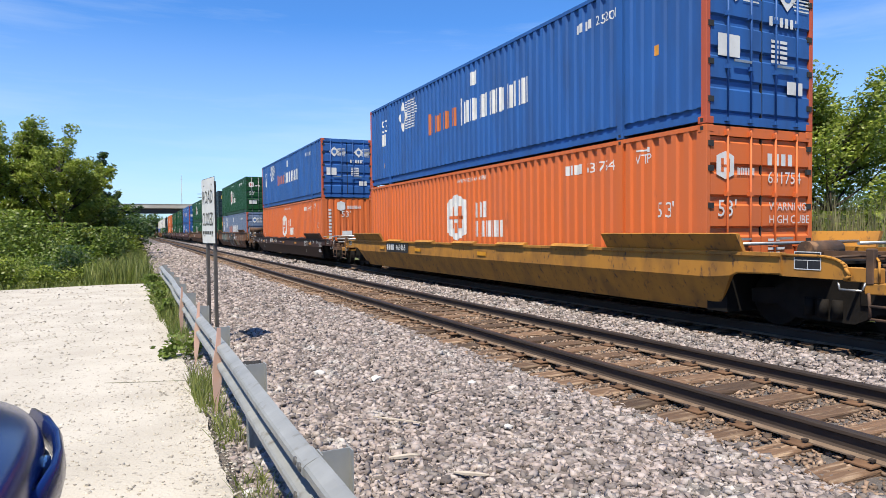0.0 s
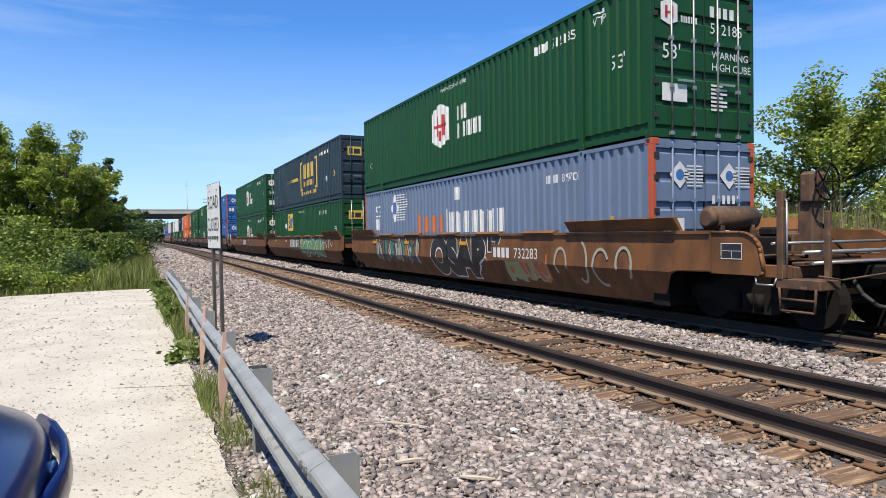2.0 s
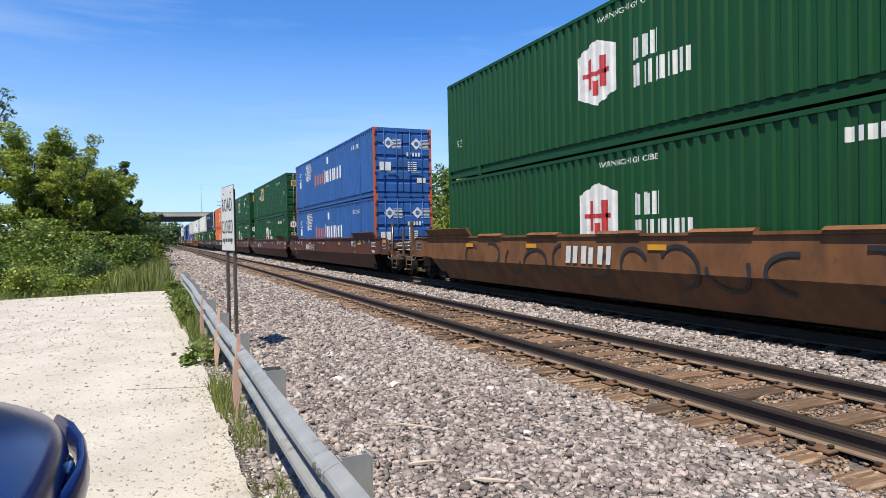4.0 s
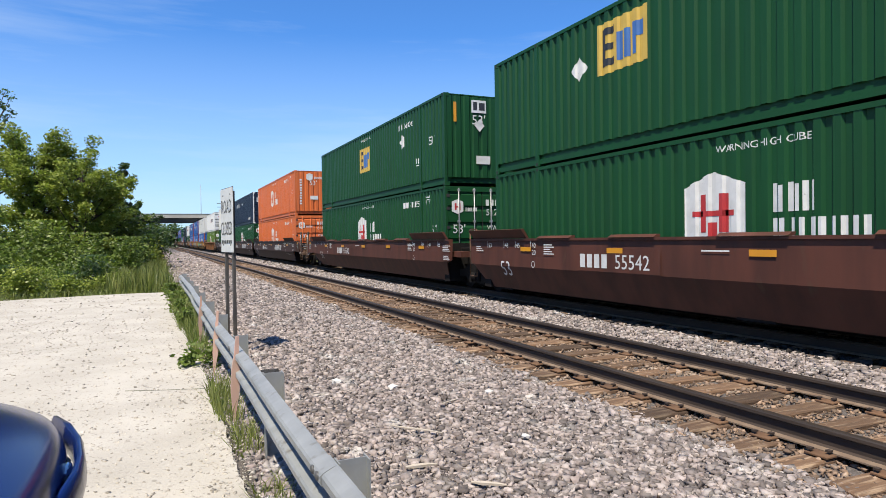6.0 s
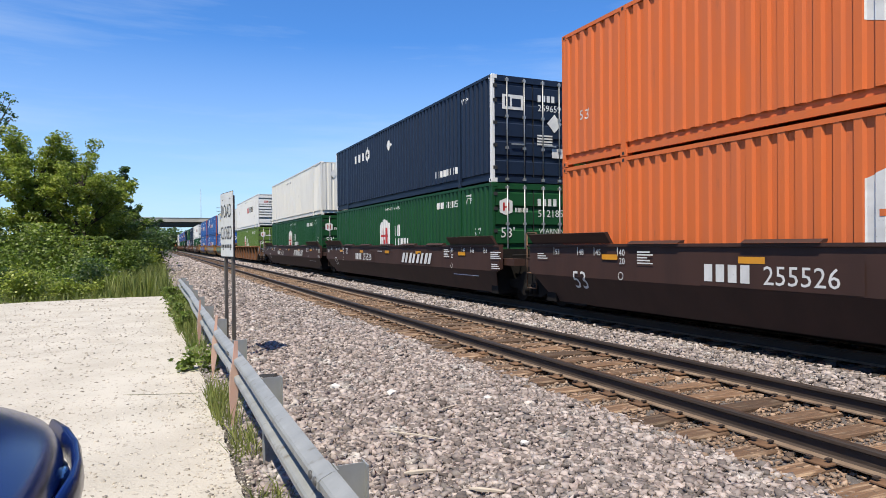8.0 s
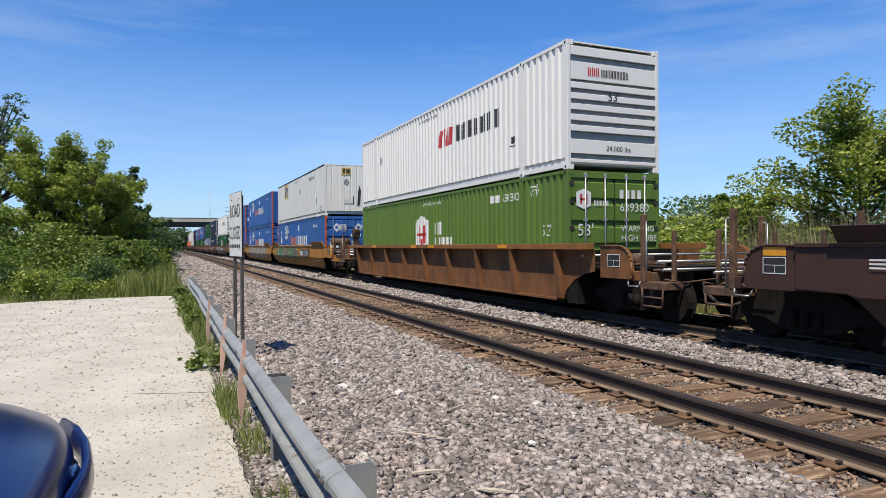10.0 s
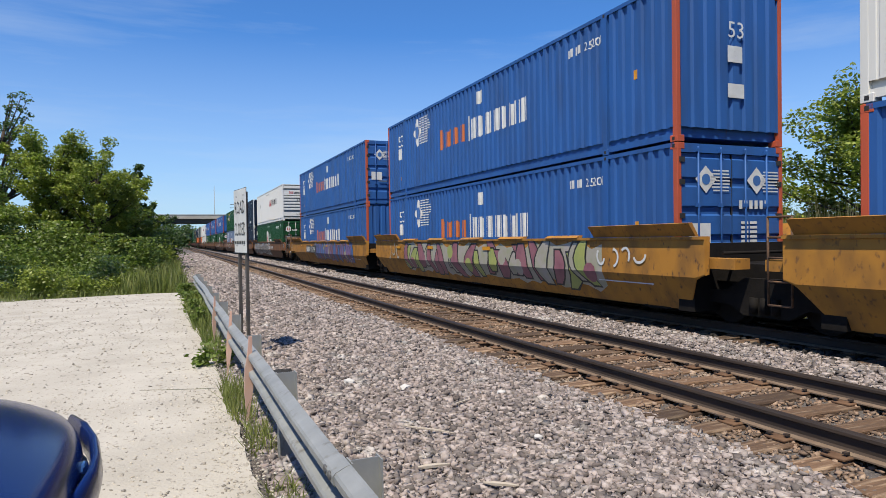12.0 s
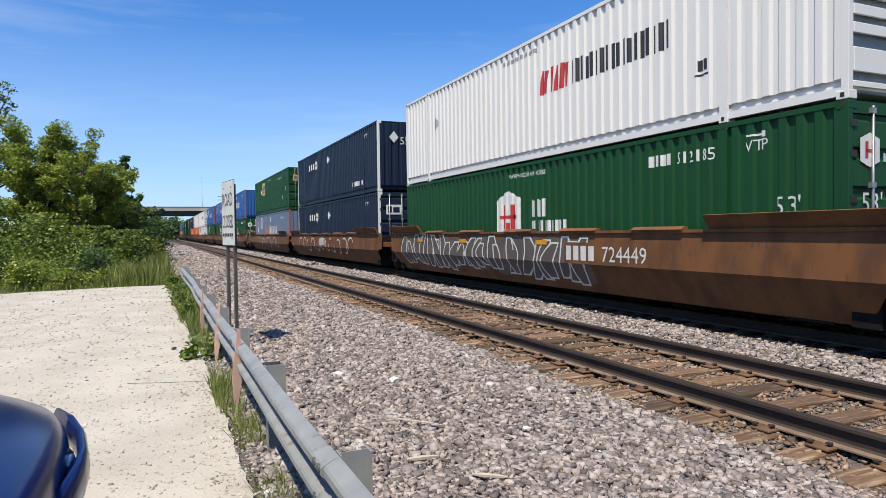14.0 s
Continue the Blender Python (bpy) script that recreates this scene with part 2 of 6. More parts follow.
def grid_mesh(name, xs, ys, height):
    xs, ys = list(xs), list(ys)
    verts = [(x, y, height(x, y)) for y in ys for x in xs]
    n = len(xs)
    faces = [(j * n + i, j * n + i + 1, (j + 1) * n + i + 1, (j + 1) * n + i) for j in range(len(ys) - 1) for i in range(n - 1)]
    me = bpy.data.meshes.new(name)
    me.from_pydata(verts, [], faces)
    for p in me.polygons:
        p.use_smooth = True
    return me


# ---- ground ----
NEAR_TRACK, FAR_TRACK = 5.45, 9.54
TIE_TOP, LOT_Z = -0.19, -0.16


def ground_z(x, y):
    """Height of the ballast and earth under everything; the rail heads are at 0."""
    pts = ((-400, 0.3), (-40, -0.1), (-8, -0.26), (0.30, -0.26), (0.62, -0.21), (1.2, -0.20), (2.6, -0.23), (3.7, -0.22), (4.2, -0.235), (6.7, -0.235), (7.6, -0.215),
           (8.2, -0.235), (11.0, -0.235), (11.8, -0.30), (13.5, -0.75), (17, -0.85), (40, -0.6), (120, 0.0), (600, 0.5))
    for (xa, za), (xb, zb) in zip(pts, pts[1:]):
        if xa <= x <= xb:
            k = (x - xa) / (xb - xa)
            return za + (zb - za) * k * k * (3 - 2 * k)
    return 0.0


def bed_z(x, y):
    return ground_z(x, y) + 0.03 * noise.noise((x * 0.7, y * 0.7, 0)) + 0.012 * noise.noise((x * 6, y * 6, 3))


def build_ground():
    xs = [-1500, -400, -120, -60, -30, -15, -8, -3, 0.2, 0.4] + [0.62 + 0.15 * i for i in range(85)] + [14, 15, 17, 20, 25, 32, 45, 70, 120, 400, 1500]
    ys = [-300, -80, -30, -10, -4] + [0.25 * i for i in range(-8, 80)] + [20 + i for i in range(0, 40)] + [60 + 6 * i for i in range(0, 40)] + [320, 450, 700, 1200, 3000]
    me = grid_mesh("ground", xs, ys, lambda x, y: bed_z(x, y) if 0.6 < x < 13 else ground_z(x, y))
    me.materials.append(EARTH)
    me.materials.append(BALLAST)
    me.materials.append(SHADED_BALLAST)
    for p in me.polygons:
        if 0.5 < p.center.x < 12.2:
            # the bed strip below the train gets the colour that carries its shadow
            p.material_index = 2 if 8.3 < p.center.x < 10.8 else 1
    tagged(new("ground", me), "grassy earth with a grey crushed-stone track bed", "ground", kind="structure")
    # the pale lot, a slab with an uneven rim
    random.seed(3)
    rim = [(0.52 + 0.05 * noise.noise((i * 0.09, 0, 0)) + random.uniform(-0.012, 0.012), -10 + i * 0.1) for i in range(336)]
    rim = [(x, y) for x, y in rim if y < 22.9] + [(0.30, 23.3)]
    rim += [(-0.6 - i * 0.5, 23.45 - 0.013 * i * i + random.uniform(-0.10, 0.10) - (0.03 * i)) for i in range(0, 16)]
    rim += [(-10, 20.5), (-16, 19.5), (-30, 18), (-30, -10)]
    bm = bmesh.new()
    top = [bm.verts.new((x, y, LOT_Z)) for x, y in rim]
    low = [bm.verts.new((x, y, LOT_Z - 0.16)) for x, y in rim]
    bm.faces.new(top)
    for i in range(len(rim)):
        j = (i + 1) % len(rim)
        bm.faces.new((top[j], top[i], low[i], low[j]))
    bmesh.ops.recalc_face_normals(bm, faces=bm.faces[:])
    tagged(part("parking_lot", bm, LOT), "pale crushed-limestone parking lot, dusty and worn", "parking lot", kind="structure")


# ---- loose stones ----
def stones(name, label, rects, mat, seed, lift=0.9):
    """Crushed stone: rects of (x0, x1, y0, y1, count, smallest, largest); every stone is a jittered block of its own."""
    rng = np.random.default_rng(seed)
    base = np.array([(x, y, z) for z in (-0.62, 0.62) for x, y in ((-0.75, -0.75), (0.75, -0.75), (0.75, 0.75), (-0.75, 0.75))])
    tri = np.array([(0, 2, 1), (0, 3, 2), (4, 5, 6), (4, 6, 7), (0, 1, 5), (0, 5, 4), (1, 2, 6), (1, 6, 5), (2, 3, 7), (2, 7, 6), (3, 0, 4), (3, 4, 7)])
    vs, fs, off = [], [], 0
    for x0, x1, y0, y1, count, small, large in rects:
        px, py = rng.uniform(x0, x1, count), rng.uniform(y0, y1, count)
        size = small + (large - small) * rng.random(count) ** 2.2
        pz = np.array([bed_z(a, b) for a, b in zip(px, py)]) + size * rng.uniform(0.0, lift, count)
        co = base[None] * (1 + rng.uniform(-0.45, 0.40, (count, 8, 1))) + rng.uniform(-0.22, 0.22, (count, 8, 3))
        co = co * (size[:, None, None] * np.stack([rng.uniform(0.8, 1.35, count), rng.uniform(0.7, 1.1, count), rng.uniform(0.45, 0.85, count)], 1)[:, None, :])
        a, e = rng.uniform(0, math.tau, count), rng.normal(0, 0.75, count)
        c, s, ce, se = np.cos(a)[:, None], np.sin(a)[:, None], np.cos(e)[:, None], np.sin(e)[:, None]
        yy, zz = co[..., 1] * ce - co[..., 2] * se, co[..., 1] * se + co[..., 2] * ce
        co = np.stack([co[..., 0] * c - yy * s + px[:, None], co[..., 0] * s + yy * c + py[:, None], zz + pz[:, None]], -1)
        vs.append(co.reshape(-1, 3))
        fs.append((tri[None] + (np.arange(count) * 8)[:, None, None] + off).reshape(-1, 3))
        off += count * 8
    v, f = np.concatenate(vs), np.concatenate(fs)
    me = bpy.data.meshes.new(name)
    me.vertices.add(len(v))
    me.vertices.foreach_set("co", v.ravel())
    me.loops.add(f.size)
    me.loops.foreach_set("vertex_index", f.ravel().astype(np.int32))
    me.polygons.add(len(f))
    me.polygons.foreach_set("loop_start", np.arange(0, f.size, 3, dtype=np.int32))
    me.update(calc_edges=True)
    me.materials.append(mat)
    return tagged(new(name, me), label, "gravel", kind="stuff")


def build_stones():
    stones("ballast_gravel", "grey and pinkish crushed-stone track ballast", (
        (0.60, 4.2, 1.6, 5.0, 30000, 0.011, 0.038), (0.60, 4.2, 5.0, 9.0, 28000, 0.012, 0.040), (0.60, 4.2, 9.0, 14.0, 20000, 0.016, 0.045), (0.60, 4.2, 14.0, 22.0, 14000, 0.022, 0.052),
        (0.60, 4.1, 22.0, 45.0, 14000, 0.032, 0.070), (0.60, 4.1, 45.0, 110.0, 9000, 0.07, 0.13), (6.9, 8.3, 0.0, 12.0, 13000, 0.016, 0.044), (6.9, 8.3, 12.0, 34.0, 8500, 0.026, 0.056),
        (6.9, 8.3, 34.0, 100.0, 4000, 0.06, 0.11), (10.9, 12.0, 0.0, 16.0, 1500, 0.03, 0.06), (0.60, 4.2, -3.0, 1.6, 6000, 0.02, 0.05), (6.9, 8.3, -3.0, 0.0, 1000, 0.02, 0.05)), STONE, 5)
    stones("rusty_gravel", "rust-brown stained ballast between the near rails", (
        (4.0, 6.95, 0.0, 9.0, 15000, 0.012, 0.032), (4.0, 6.95, 9.0, 22.0, 11000, 0.018, 0.038), (4.0, 6.95, 22.0, 50.0, 6000, 0.03, 0.055), (4.0, 6.95, -3.0, 0.0, 2000, 0.02, 0.05)), RUSTY_STONE, 15)
    stones("oily_gravel", "ballast under the train, its shade put into a near-black colour", ((8.2, 10.9, 0.0, 20.0, 6500, 0.022, 0.055),), SHADED_BALLAST, 7)


# ---- track ----
def rail_profile():
    half = ((0.0, 0.0), (0.026, 0.0), (0.036, -0.010), (0.036, -0.034), (0.012, -0.046), (0.009, -0.130), (0.030, -0.145), (0.070, -0.158), (0.070, -0.170), (0.0, -0.170))
    return [(x, z) for x, z in half[:-1]] + [(-x, z) for x, z in half[-2:0:-1]]


def rail_mesh(y0, y1):
    bm = bmesh.new()
    prof = rail_profile()
    cuts = [y0] + [y for y in (0, 10, 20, 40, 80, 160, 320) if y0 < y < y1] + [y1]
    rings = [[(x, y, z) for x, z in prof] for y in cuts]
    loft(bm, rings)
    for f in bm.faces:
        c = f.calc_center_median()
        f.material_index = 0 if c.z > -0.012 else (2 if c.z < -0.140 else 1)
    return bm


def build_track(name, label, centre, first_tie, detailed):
    track = thing(name, label, "railway track", kind="structure", m=pose(centre, 0, 0))
    rail = None
    for side in (-0.7525, 0.7525):
        if rail is None:
            rail = part("rail", rail_mesh(-60, 900), [RAIL_TOP, RAIL_RUST, RAIL_FOOT], track, "worn dark steel rail", pose(side, 0, 0))
        else:
            part("rail", rail.data, None, track, "worn dark steel rail", pose(side, 0, 0))
    random.seed(11)
    shapes = []
    for k in range(6):
        bm = bmesh.new()
        vs = box(bm, -1.295 + random.uniform(-0.04, 0.04), 1.295, -0.112, 0.112, -0.17, 0.0)
        for v in vs:
            v.co += Vector((random.uniform(-0.02, 0.02), random.uniform(-0.012, 0.012), random.uniform(-0.008, 0.006)))
        bmesh.ops.bevel(bm, geom=bm.edges[:], offset=0.012, segments=1, affect="EDGES")
        me = bpy.data.meshes.new("tie")
        bm.to_mesh(me)
        bm.free()
        me.materials.append(TIE)
        shapes.append(me)
    plate = bpy.data.meshes.new("tie_plate")
    bm = boxed((-0.18, 0.18, -0.095, 0.095, -0.006, 0.014), bevel=0.005)
    bm.to_mesh(plate)
    bm.free()
    plate.materials.append(PLATE)
    spike = bpy.data.meshes.new("spike")
    bm = bmesh.new()
    for sx, sy in ((-0.092, -0.05), (0.092, 0.05), (-0.15, 0.06), (0.15, -0.06)):
        tube(bm, (sx, sy, -0.01), (sx, sy, 0.034), 0.012, 5)
        box(bm, sx - 0.02, sx + 0.02, sy - 0.018, sy + 0.018, 0.03, 0.046)
    bm.to_mesh(spike)
    bm.free()
    spike.materials.append(SPIKE)
    count = 110 if detailed else 60
    for i in range(count):
        y = first_tie + 0.5 * i
        m = pose(random.uniform(-0.05, 0.05), y + random.uniform(-0.03, 0.03), TIE_TOP + random.uniform(-0.012, 0.006), 0, 0, random.uniform(-1.5, 1.5))
        tie = part("tie", shapes[random.randrange(6)], None, track, m=m)
        if i < 60:
            for sx in (-0.7525, 0.7525):
                p = part("tie_plate", plate, None, track, m=pose(sx, y, TIE_TOP + 0.010))
                if i < 40 and detailed:
                    part("spike", spike, None, p)
    bm = bmesh.new()
    for i in range(count, 700):
        y = first_tie + 0.5 * i
        dx = random.uniform(-0.05, 0.05)
        box(bm, -1.295 + dx, 1.295 + dx, y - 0.11, y + 0.11, TIE_TOP - 0.12, TIE_TOP + random.uniform(-0.01, 0.006))
    tagged(part("far_ties", bm, TIE, track), kind="stuff")
    return track


build_ground()
build_stones()
build_track("railway_track", "near railway track, rusty rails on weathered wooden ties in ballast", NEAR_TRACK, -2.23, True)
build_track("railway_track", "railway track under the train, wooden ties in ballast", FAR_TRACK, -2.0, False)


# ---- flat markings, draped over corrugated walls ----
HALF_W, HALF_L, TALL = 1.295, 8.075, 2.896
RIB = dict(pitch=0.278, outer=0.112, slope=0.034, inner=0.098, deep=0.046)
SMOOTH = dict(pitch=0.61, outer=0.560, slope=0.014, inner=0.022, deep=0.012)


def breaks(kind, a, b):
    """The places, from a to b, at which a corrugated wall bends, with its depth there."""
    out, y = [], a
    while y < b - 1e-6:
        for step, d in ((kind["outer"], 0), (kind["slope"], kind["deep"]), (kind["inner"], kind["deep"]), (kind["slope"], 0)):
            if not out:
                out.append((y, 0.0))
            y += step
            if y < b:
                out.append((y, d))
    out.append((b, 0.0))
    return out


def depth_at(table, y):
    for (ya, da), (yb, db) in zip(table, table[1:]):
        if ya <= y <= yb:
            return da + (db - da) * (y - ya) / max(yb - ya, 1e-9)
    return 0.0


def polys(*shapes):
    bm = bmesh.new()
    for s in shapes:
        bm.faces.new([bm.verts.new((x, y, 0)) for x, y in s])
    return bm


def rect(x, y, w, h, lean=0.0):
    return [(x, y), (x + w, y), (x + w + lean * h, y + h), (x + lean * h, y + h)]


def blocks(width, height, count, seed, lean=0.0, first=1.0):
    """Plain upright bars in pairs, in place of a brand name."""
    rng = random.Random(seed)
    step = width / count
    out = []
    for i in range(count):
        h, foot = height * (first if i == 0 else 1.0), (height * (first - 1) * -0.3 if i == 0 else 0.0)
        w, x = step * rng.uniform(0.70, 0.80), i * step
        thick = w * rng.uniform(0.36, 0.44)
        out.append(rect(x + lean * foot, foot, thick, h, lean))
        out.append(rect(x + w - thick * 0.9, 0.0, thick * 0.9, height * rng.choice((1.0, 1.0, 0.92)), lean))
    return polys(*out)


def hexagon(w, h):
    return [(0, h * 0.17), (w / 2, 0), (w, h * 0.17), (w, h * 0.83), (w / 2, h), (0, h * 0.83)]


def disc(r, n=20, cx=0.0, cy=0.0):
    return [(cx + r * math.cos(k * math.tau / n), cy + r * math.sin(k * math.tau / n)) for k in range(n)]


def text_mesh(words, height, bold=0.0):
    """Letters from the built-in font, flat, with their lower left corner at the origin."""
    cu = bpy.data.curves.new("letters", "FONT")
    cu.body, cu.size, cu.resolution_u, cu.offset = words, height / 0.70, 6 if bold else 2, bold
    ob = bpy.data.objects.new("letters", cu)
    scene.collection.objects.link(ob)
    me = bpy.data.meshes.new_from_object(ob.evaluated_get(bpy.context.evaluated_depsgraph_get()))
    bpy.data.objects.remove(ob)
    bpy.data.curves.remove(cu)
    bm = bmesh.new()
    bm.from_mesh(me)
    bpy.data.meshes.remove(me)
    return bm


def on_side(bm, u, z, table=None, surface=HALF_W, lift=0.004):
    """Lays a flat shape on a wall of the lengthwise side: u is the place of its left edge, z that of its foot."""
    bm.transform(Matrix(((0, 0, 1, 0), (-1, 0, 0, u), (0, 1, 0, z), (0, 0, 0, 1))))
    if table:
        lo, hi = min(v.co.y for v in bm.verts), max(v.co.y for v in bm.verts)
        for y, _ in table:
            if lo < y < hi:
                bmesh.ops.bisect_plane(bm, geom=bm.verts[:] + bm.edges[:] + bm.faces[:], plane_co=(0, y, 0), plane_no=(0, 1, 0), dist=1e-5)
    for v in bm.verts:
        v.co.x = -surface + (depth_at(table, v.co.y) if table else 0.0) - lift
    return bm


def on_end(bm, x, z, y=-HALF_L, lift=0.006):
    bm.transform(Matrix(((1, 0, 0, x), (0, 0, 1, y - lift), (0, 1, 0, z), (0, 0, 0, 1))))
    return bm


# ---- containers ----
def corner_casting():
    bm = boxed((-0.085, 0.085, -0.09, 0.09, 0, 0.118), bevel=0.008)
    return bm


CASTING = {}


def casting_mesh(mat):
    if mat.name not in CASTING:
        me = bpy.data.meshes.new("corner_casting")
        bm = corner_casting()
        # raised dark block stands in for the shade inside the casting's hole
        box(bm, -0.0885, -0.08, -0.03, 0.03, 0.03, 0.09, 1)
        bm.to_mesh(me)
        bm.free()
        me.materials.append(mat)
        me.materials.append(GASKET)
        CASTING[mat.name] = me
    return CASTING[mat.name]


def shell(kind, blank):
    """Walls and roof of a box; the camera-side end is corrugated upright when it has no doors."""
    bm = bmesh.new()
    table = breaks(kind, -HALF_L + 0.09, HALF_L - 0.09)
    z0, z1 = 0.27, TALL - 0.07
    for s in (-1, 1):
        lo = [bm.verts.new((s * (HALF_W - 0.006 - d), y, z0)) for y, d in table]
        hi = [bm.verts.new((s * (HALF_W - 0.006 - d), y, z1)) for y, d in table]
        for k in range(len(table) - 1):
            q = (lo[k], hi[k], hi[k + 1], lo[k + 1])
            bm.faces.new(q if s < 0 else q[::-1])
    ends = breaks(dict(pitch=0.3, outer=0.27, slope=0.02, inner=0.05, deep=0.015) if kind is SMOOTH else dict(pitch=0.3, outer=0.16, slope=0.04, inner=0.07, deep=0.045), -HALF_W + 0.1, HALF_W - 0.1)
    for s in ((-1, 1) if blank else (1,)):
        lo = [bm.verts.new((x, s * (HALF_L - 0.01 - d), z0)) for x, d in ends]
        hi = [bm.verts.new((x, s * (HALF_L - 0.01 - d), z1)) for x, d in ends]
        for k in range(len(ends) - 1):
            q = (lo[k], lo[k + 1], hi[k + 1], hi[k])
            bm.faces.new(q if s < 0 else q[::-1])
    box(bm, -HALF_W + 0.03, HALF_W - 0.03, -HALF_L + 0.05, HALF_L - 0.05, TALL - 0.045, TALL - 0.012)
    box(bm, -HALF_W + 0.075, HALF_W - 0.075, -HALF_L + 0.1, HALF_L - 0.1, 0.10, 0.29)
    return bm, [(y, d + 0.006) for y, d in table]


def side_markings(body, style, table, mat_name, digits, blank):
    def put(name, bm, mat, u, z, label=""):
        part(name, on_side(bm, u, z, table, lift=0.009 if name == "emblem_bar" else 0.004), mat, body, label)
    if style == "hexagon":
        put("emblem", polys(hexagon(1.25, 1.34)), MARK_WHITE, 1.45, 0.93, "white hexagon emblem with bars")
        put("emblem_bar", polys(rect(0.34, 0.36, 0.15, 0.62), rect(0.76, 0.36, 0.15, 0.62), rect(0.20, 0.62, 0.85, 0.09), rect(0.53, 0.22, 0.19, 0.30)),
            MARK_RED if "green" in mat_name else ORANGE, 1.45, 0.93)
        put("brand_blocks", blocks(0.75, 0.42, 3, 5), MARK_WHITE, -0.26, 1.57)
        put("brand_blocks", blocks(1.50, 0.42, 5, 8), MARK_WHITE, -0.26, 1.06)
        put("lettering", text_mesh("WARNING HIGH CUBE", 0.11), MARK_WHITE, 0.75, 2.56)
        put("lettering", text_mesh("53'", 0.27), MARK_WHITE, -6.95, 1.42)
        put("lettering", text_mesh(digits, 0.20), MARK_WHITE, -5.0, 2.36)
        put("marking_bar", polys(*[rect(i * 0.15, 0, 0.10, 0.20) for i in range(4)]), MARK_WHITE, -4.35, 2.36)
        put("lettering", text_mesh("VTP", 0.17), MARK_WHITE, -6.45, 2.40)
        put("marking_bar", polys(rect(0, 0, 0.34, 0.03), rect(0.24, -0.03, 0.1, 0.09)), MARK_WHITE, -6.48, 2.62)
        put("lettering", text_mesh("53'", 0.2), MARK_WHITE, 7.45, 0.95)
    elif style == "globe":
        rng = random.Random(4)
        lines = [rect(-0.1 + 0.1 * abs(k - 5) * 0.35, 0.06 + k * 0.087, 1.05 - 0.05 * abs(k - 5) + rng.uniform(-.05, .05), 0.035) for k in range(11)]
        put("emblem", polys([(0, 0.5), (0.36, 0.0), (0.72, 0.5), (0.36, 1.0)]), MARK_WHITE, 5.15, 1.68, "white diamond emblem with speed lines")
        put("emblem_bar", polys(*[[(x + 0.55, y) for x, y in q] for q in lines]), MARK_WHITE, 5.15, 1.68)
        put("emblem_bar", polys(disc(0.22, 14, 0.36, 0.5)), MARK_BLUE, 5.15, 1.683)
        put("brand_blocks", blocks(1.95, 0.52, 5, 3, first=1.25), MARK_ORANGE, 2.66, 1.30, "faded orange brand blocks")
        put("brand_blocks", blocks(3.5, 0.60, 10, 6, first=1.25), MARK_WHITE, 0.50, 1.28, "white brand blocks")
        put("lettering", text_mesh("53", 0.42), MARK_WHITE, 6.85, 1.92)
        put("placard", polys(rect(0, 0, 0.36, 0.42)), MARK_WHITE, 6.82, 1.42)
        put("placard", polys(rect(0, 0, 0.34, 0.36)), MARK_WHITE, -0.1, 2.22)
        put("lettering", text_mesh(digits, 0.18), MARK_WHITE, -5.35, 2.32)
        put("marking_bar", polys(*[rect(i * 0.14, 0, 0.09, 0.18) for i in range(4)]), MARK_WHITE, -4.7, 2.32)
        put("placard", polys(rect(0, 0, 0.16, 0.16)), MARK_GOLD, 6.7, 0.62)
        put("placard", polys(rect(0, 0, 0.12, 0.18)), MARK_GOLD, -6.9, 1.35)
    elif style == "square":
        u, z = ((1.0, 1.25) if blank else (3.75, 1.58)) if "green" in mat_name else (5.05, 1.75)
        put("emblem", polys(rect(0, 0, 1.45, 1.02)), MARK_YELLOW, u, z, "yellow square brand panel")
        put("emblem_bar", polys(rect(0.12, 0.15, 0.14, 0.75), rect(0.26, 0.15, 0.26, 0.14), rect(0.26, 0.46, 0.2, 0.13), rect(0.26, 0.76, 0.26, 0.14)), MARK_BLACK, u, z + 0.001)
        put("emblem_bar", polys(rect(0.60, 0.18, 0.13, 0.55), rect(0.82, 0.18, 0.13, 0.55), rect(1.02, 0.18, 0.13, 0.6), rect(1.15, 0.50, 0.2, 0.28)), MARK_BLUE, u, z + 0.001)
        dark = MARK_BLACK if "white" in mat_name else MARK_WHITE
        put("emblem", polys([(0, 0.28), (0.26, 0), (0.52, 0.28), (0.26, 0.56)]), GALV if "white" in mat_name else MARK_WHITE, (-4.05 if blank else 4.65) if "green" in mat_name else -0.6, 1.6, "diamond mark")
        put("lettering", text_mesh("53'", 0.27), dark, -6.8, 1.42 if "green" in mat_name else 0.32)
        put("lettering", text_mesh("WARNING HIGH CUBE", 0.10), dark, 0.9, 2.56)
        put("lettering", text_mesh(digits, 0.19), dark, -4.5, 2.32)
        put("marking_bar", polys(*[rect(i * 0.14, 0, 0.09, 0.19) for i in range(4)]), dark, -3.85, 2.32)
        put("marking_bar", polys(rect(0, 0, 0.3, 0.03), rect(0.05, 0.08, 0.09, 0.18), rect(0.18, 0.08, 0.09, 0.18)), dark, -5.6, 0.85)
    elif style == "bracket":
        put("emblem", polys(rect(0, 0, 0.2, 1.62), rect(0.2, 1.50, 0.3, 0.12), rect(0.2, 0.0, 0.3, 0.12), disc(0.13, 12, 0.30, -0.16), disc(0.13, 12, 0.75, -0.16)), MARK_YELLOW, 0.1, 0.86, "yellow bracket emblem")
        put("emblem", polys(rect(0, 0, 0.2, 1.62), rect(-0.3, 1.50, 0.3, 0.12), rect(-0.3, 0.0, 0.3, 0.12), disc(0.13, 12, -0.15, -0.16), disc(0.13, 12, -0.6, -0.16)), MARK_YELLOW, -3.5, 0.86)
        put("brand_blocks", blocks(2.4, 0.78, 3, 9), MARK_YELLOW, -0.62, 1.50)
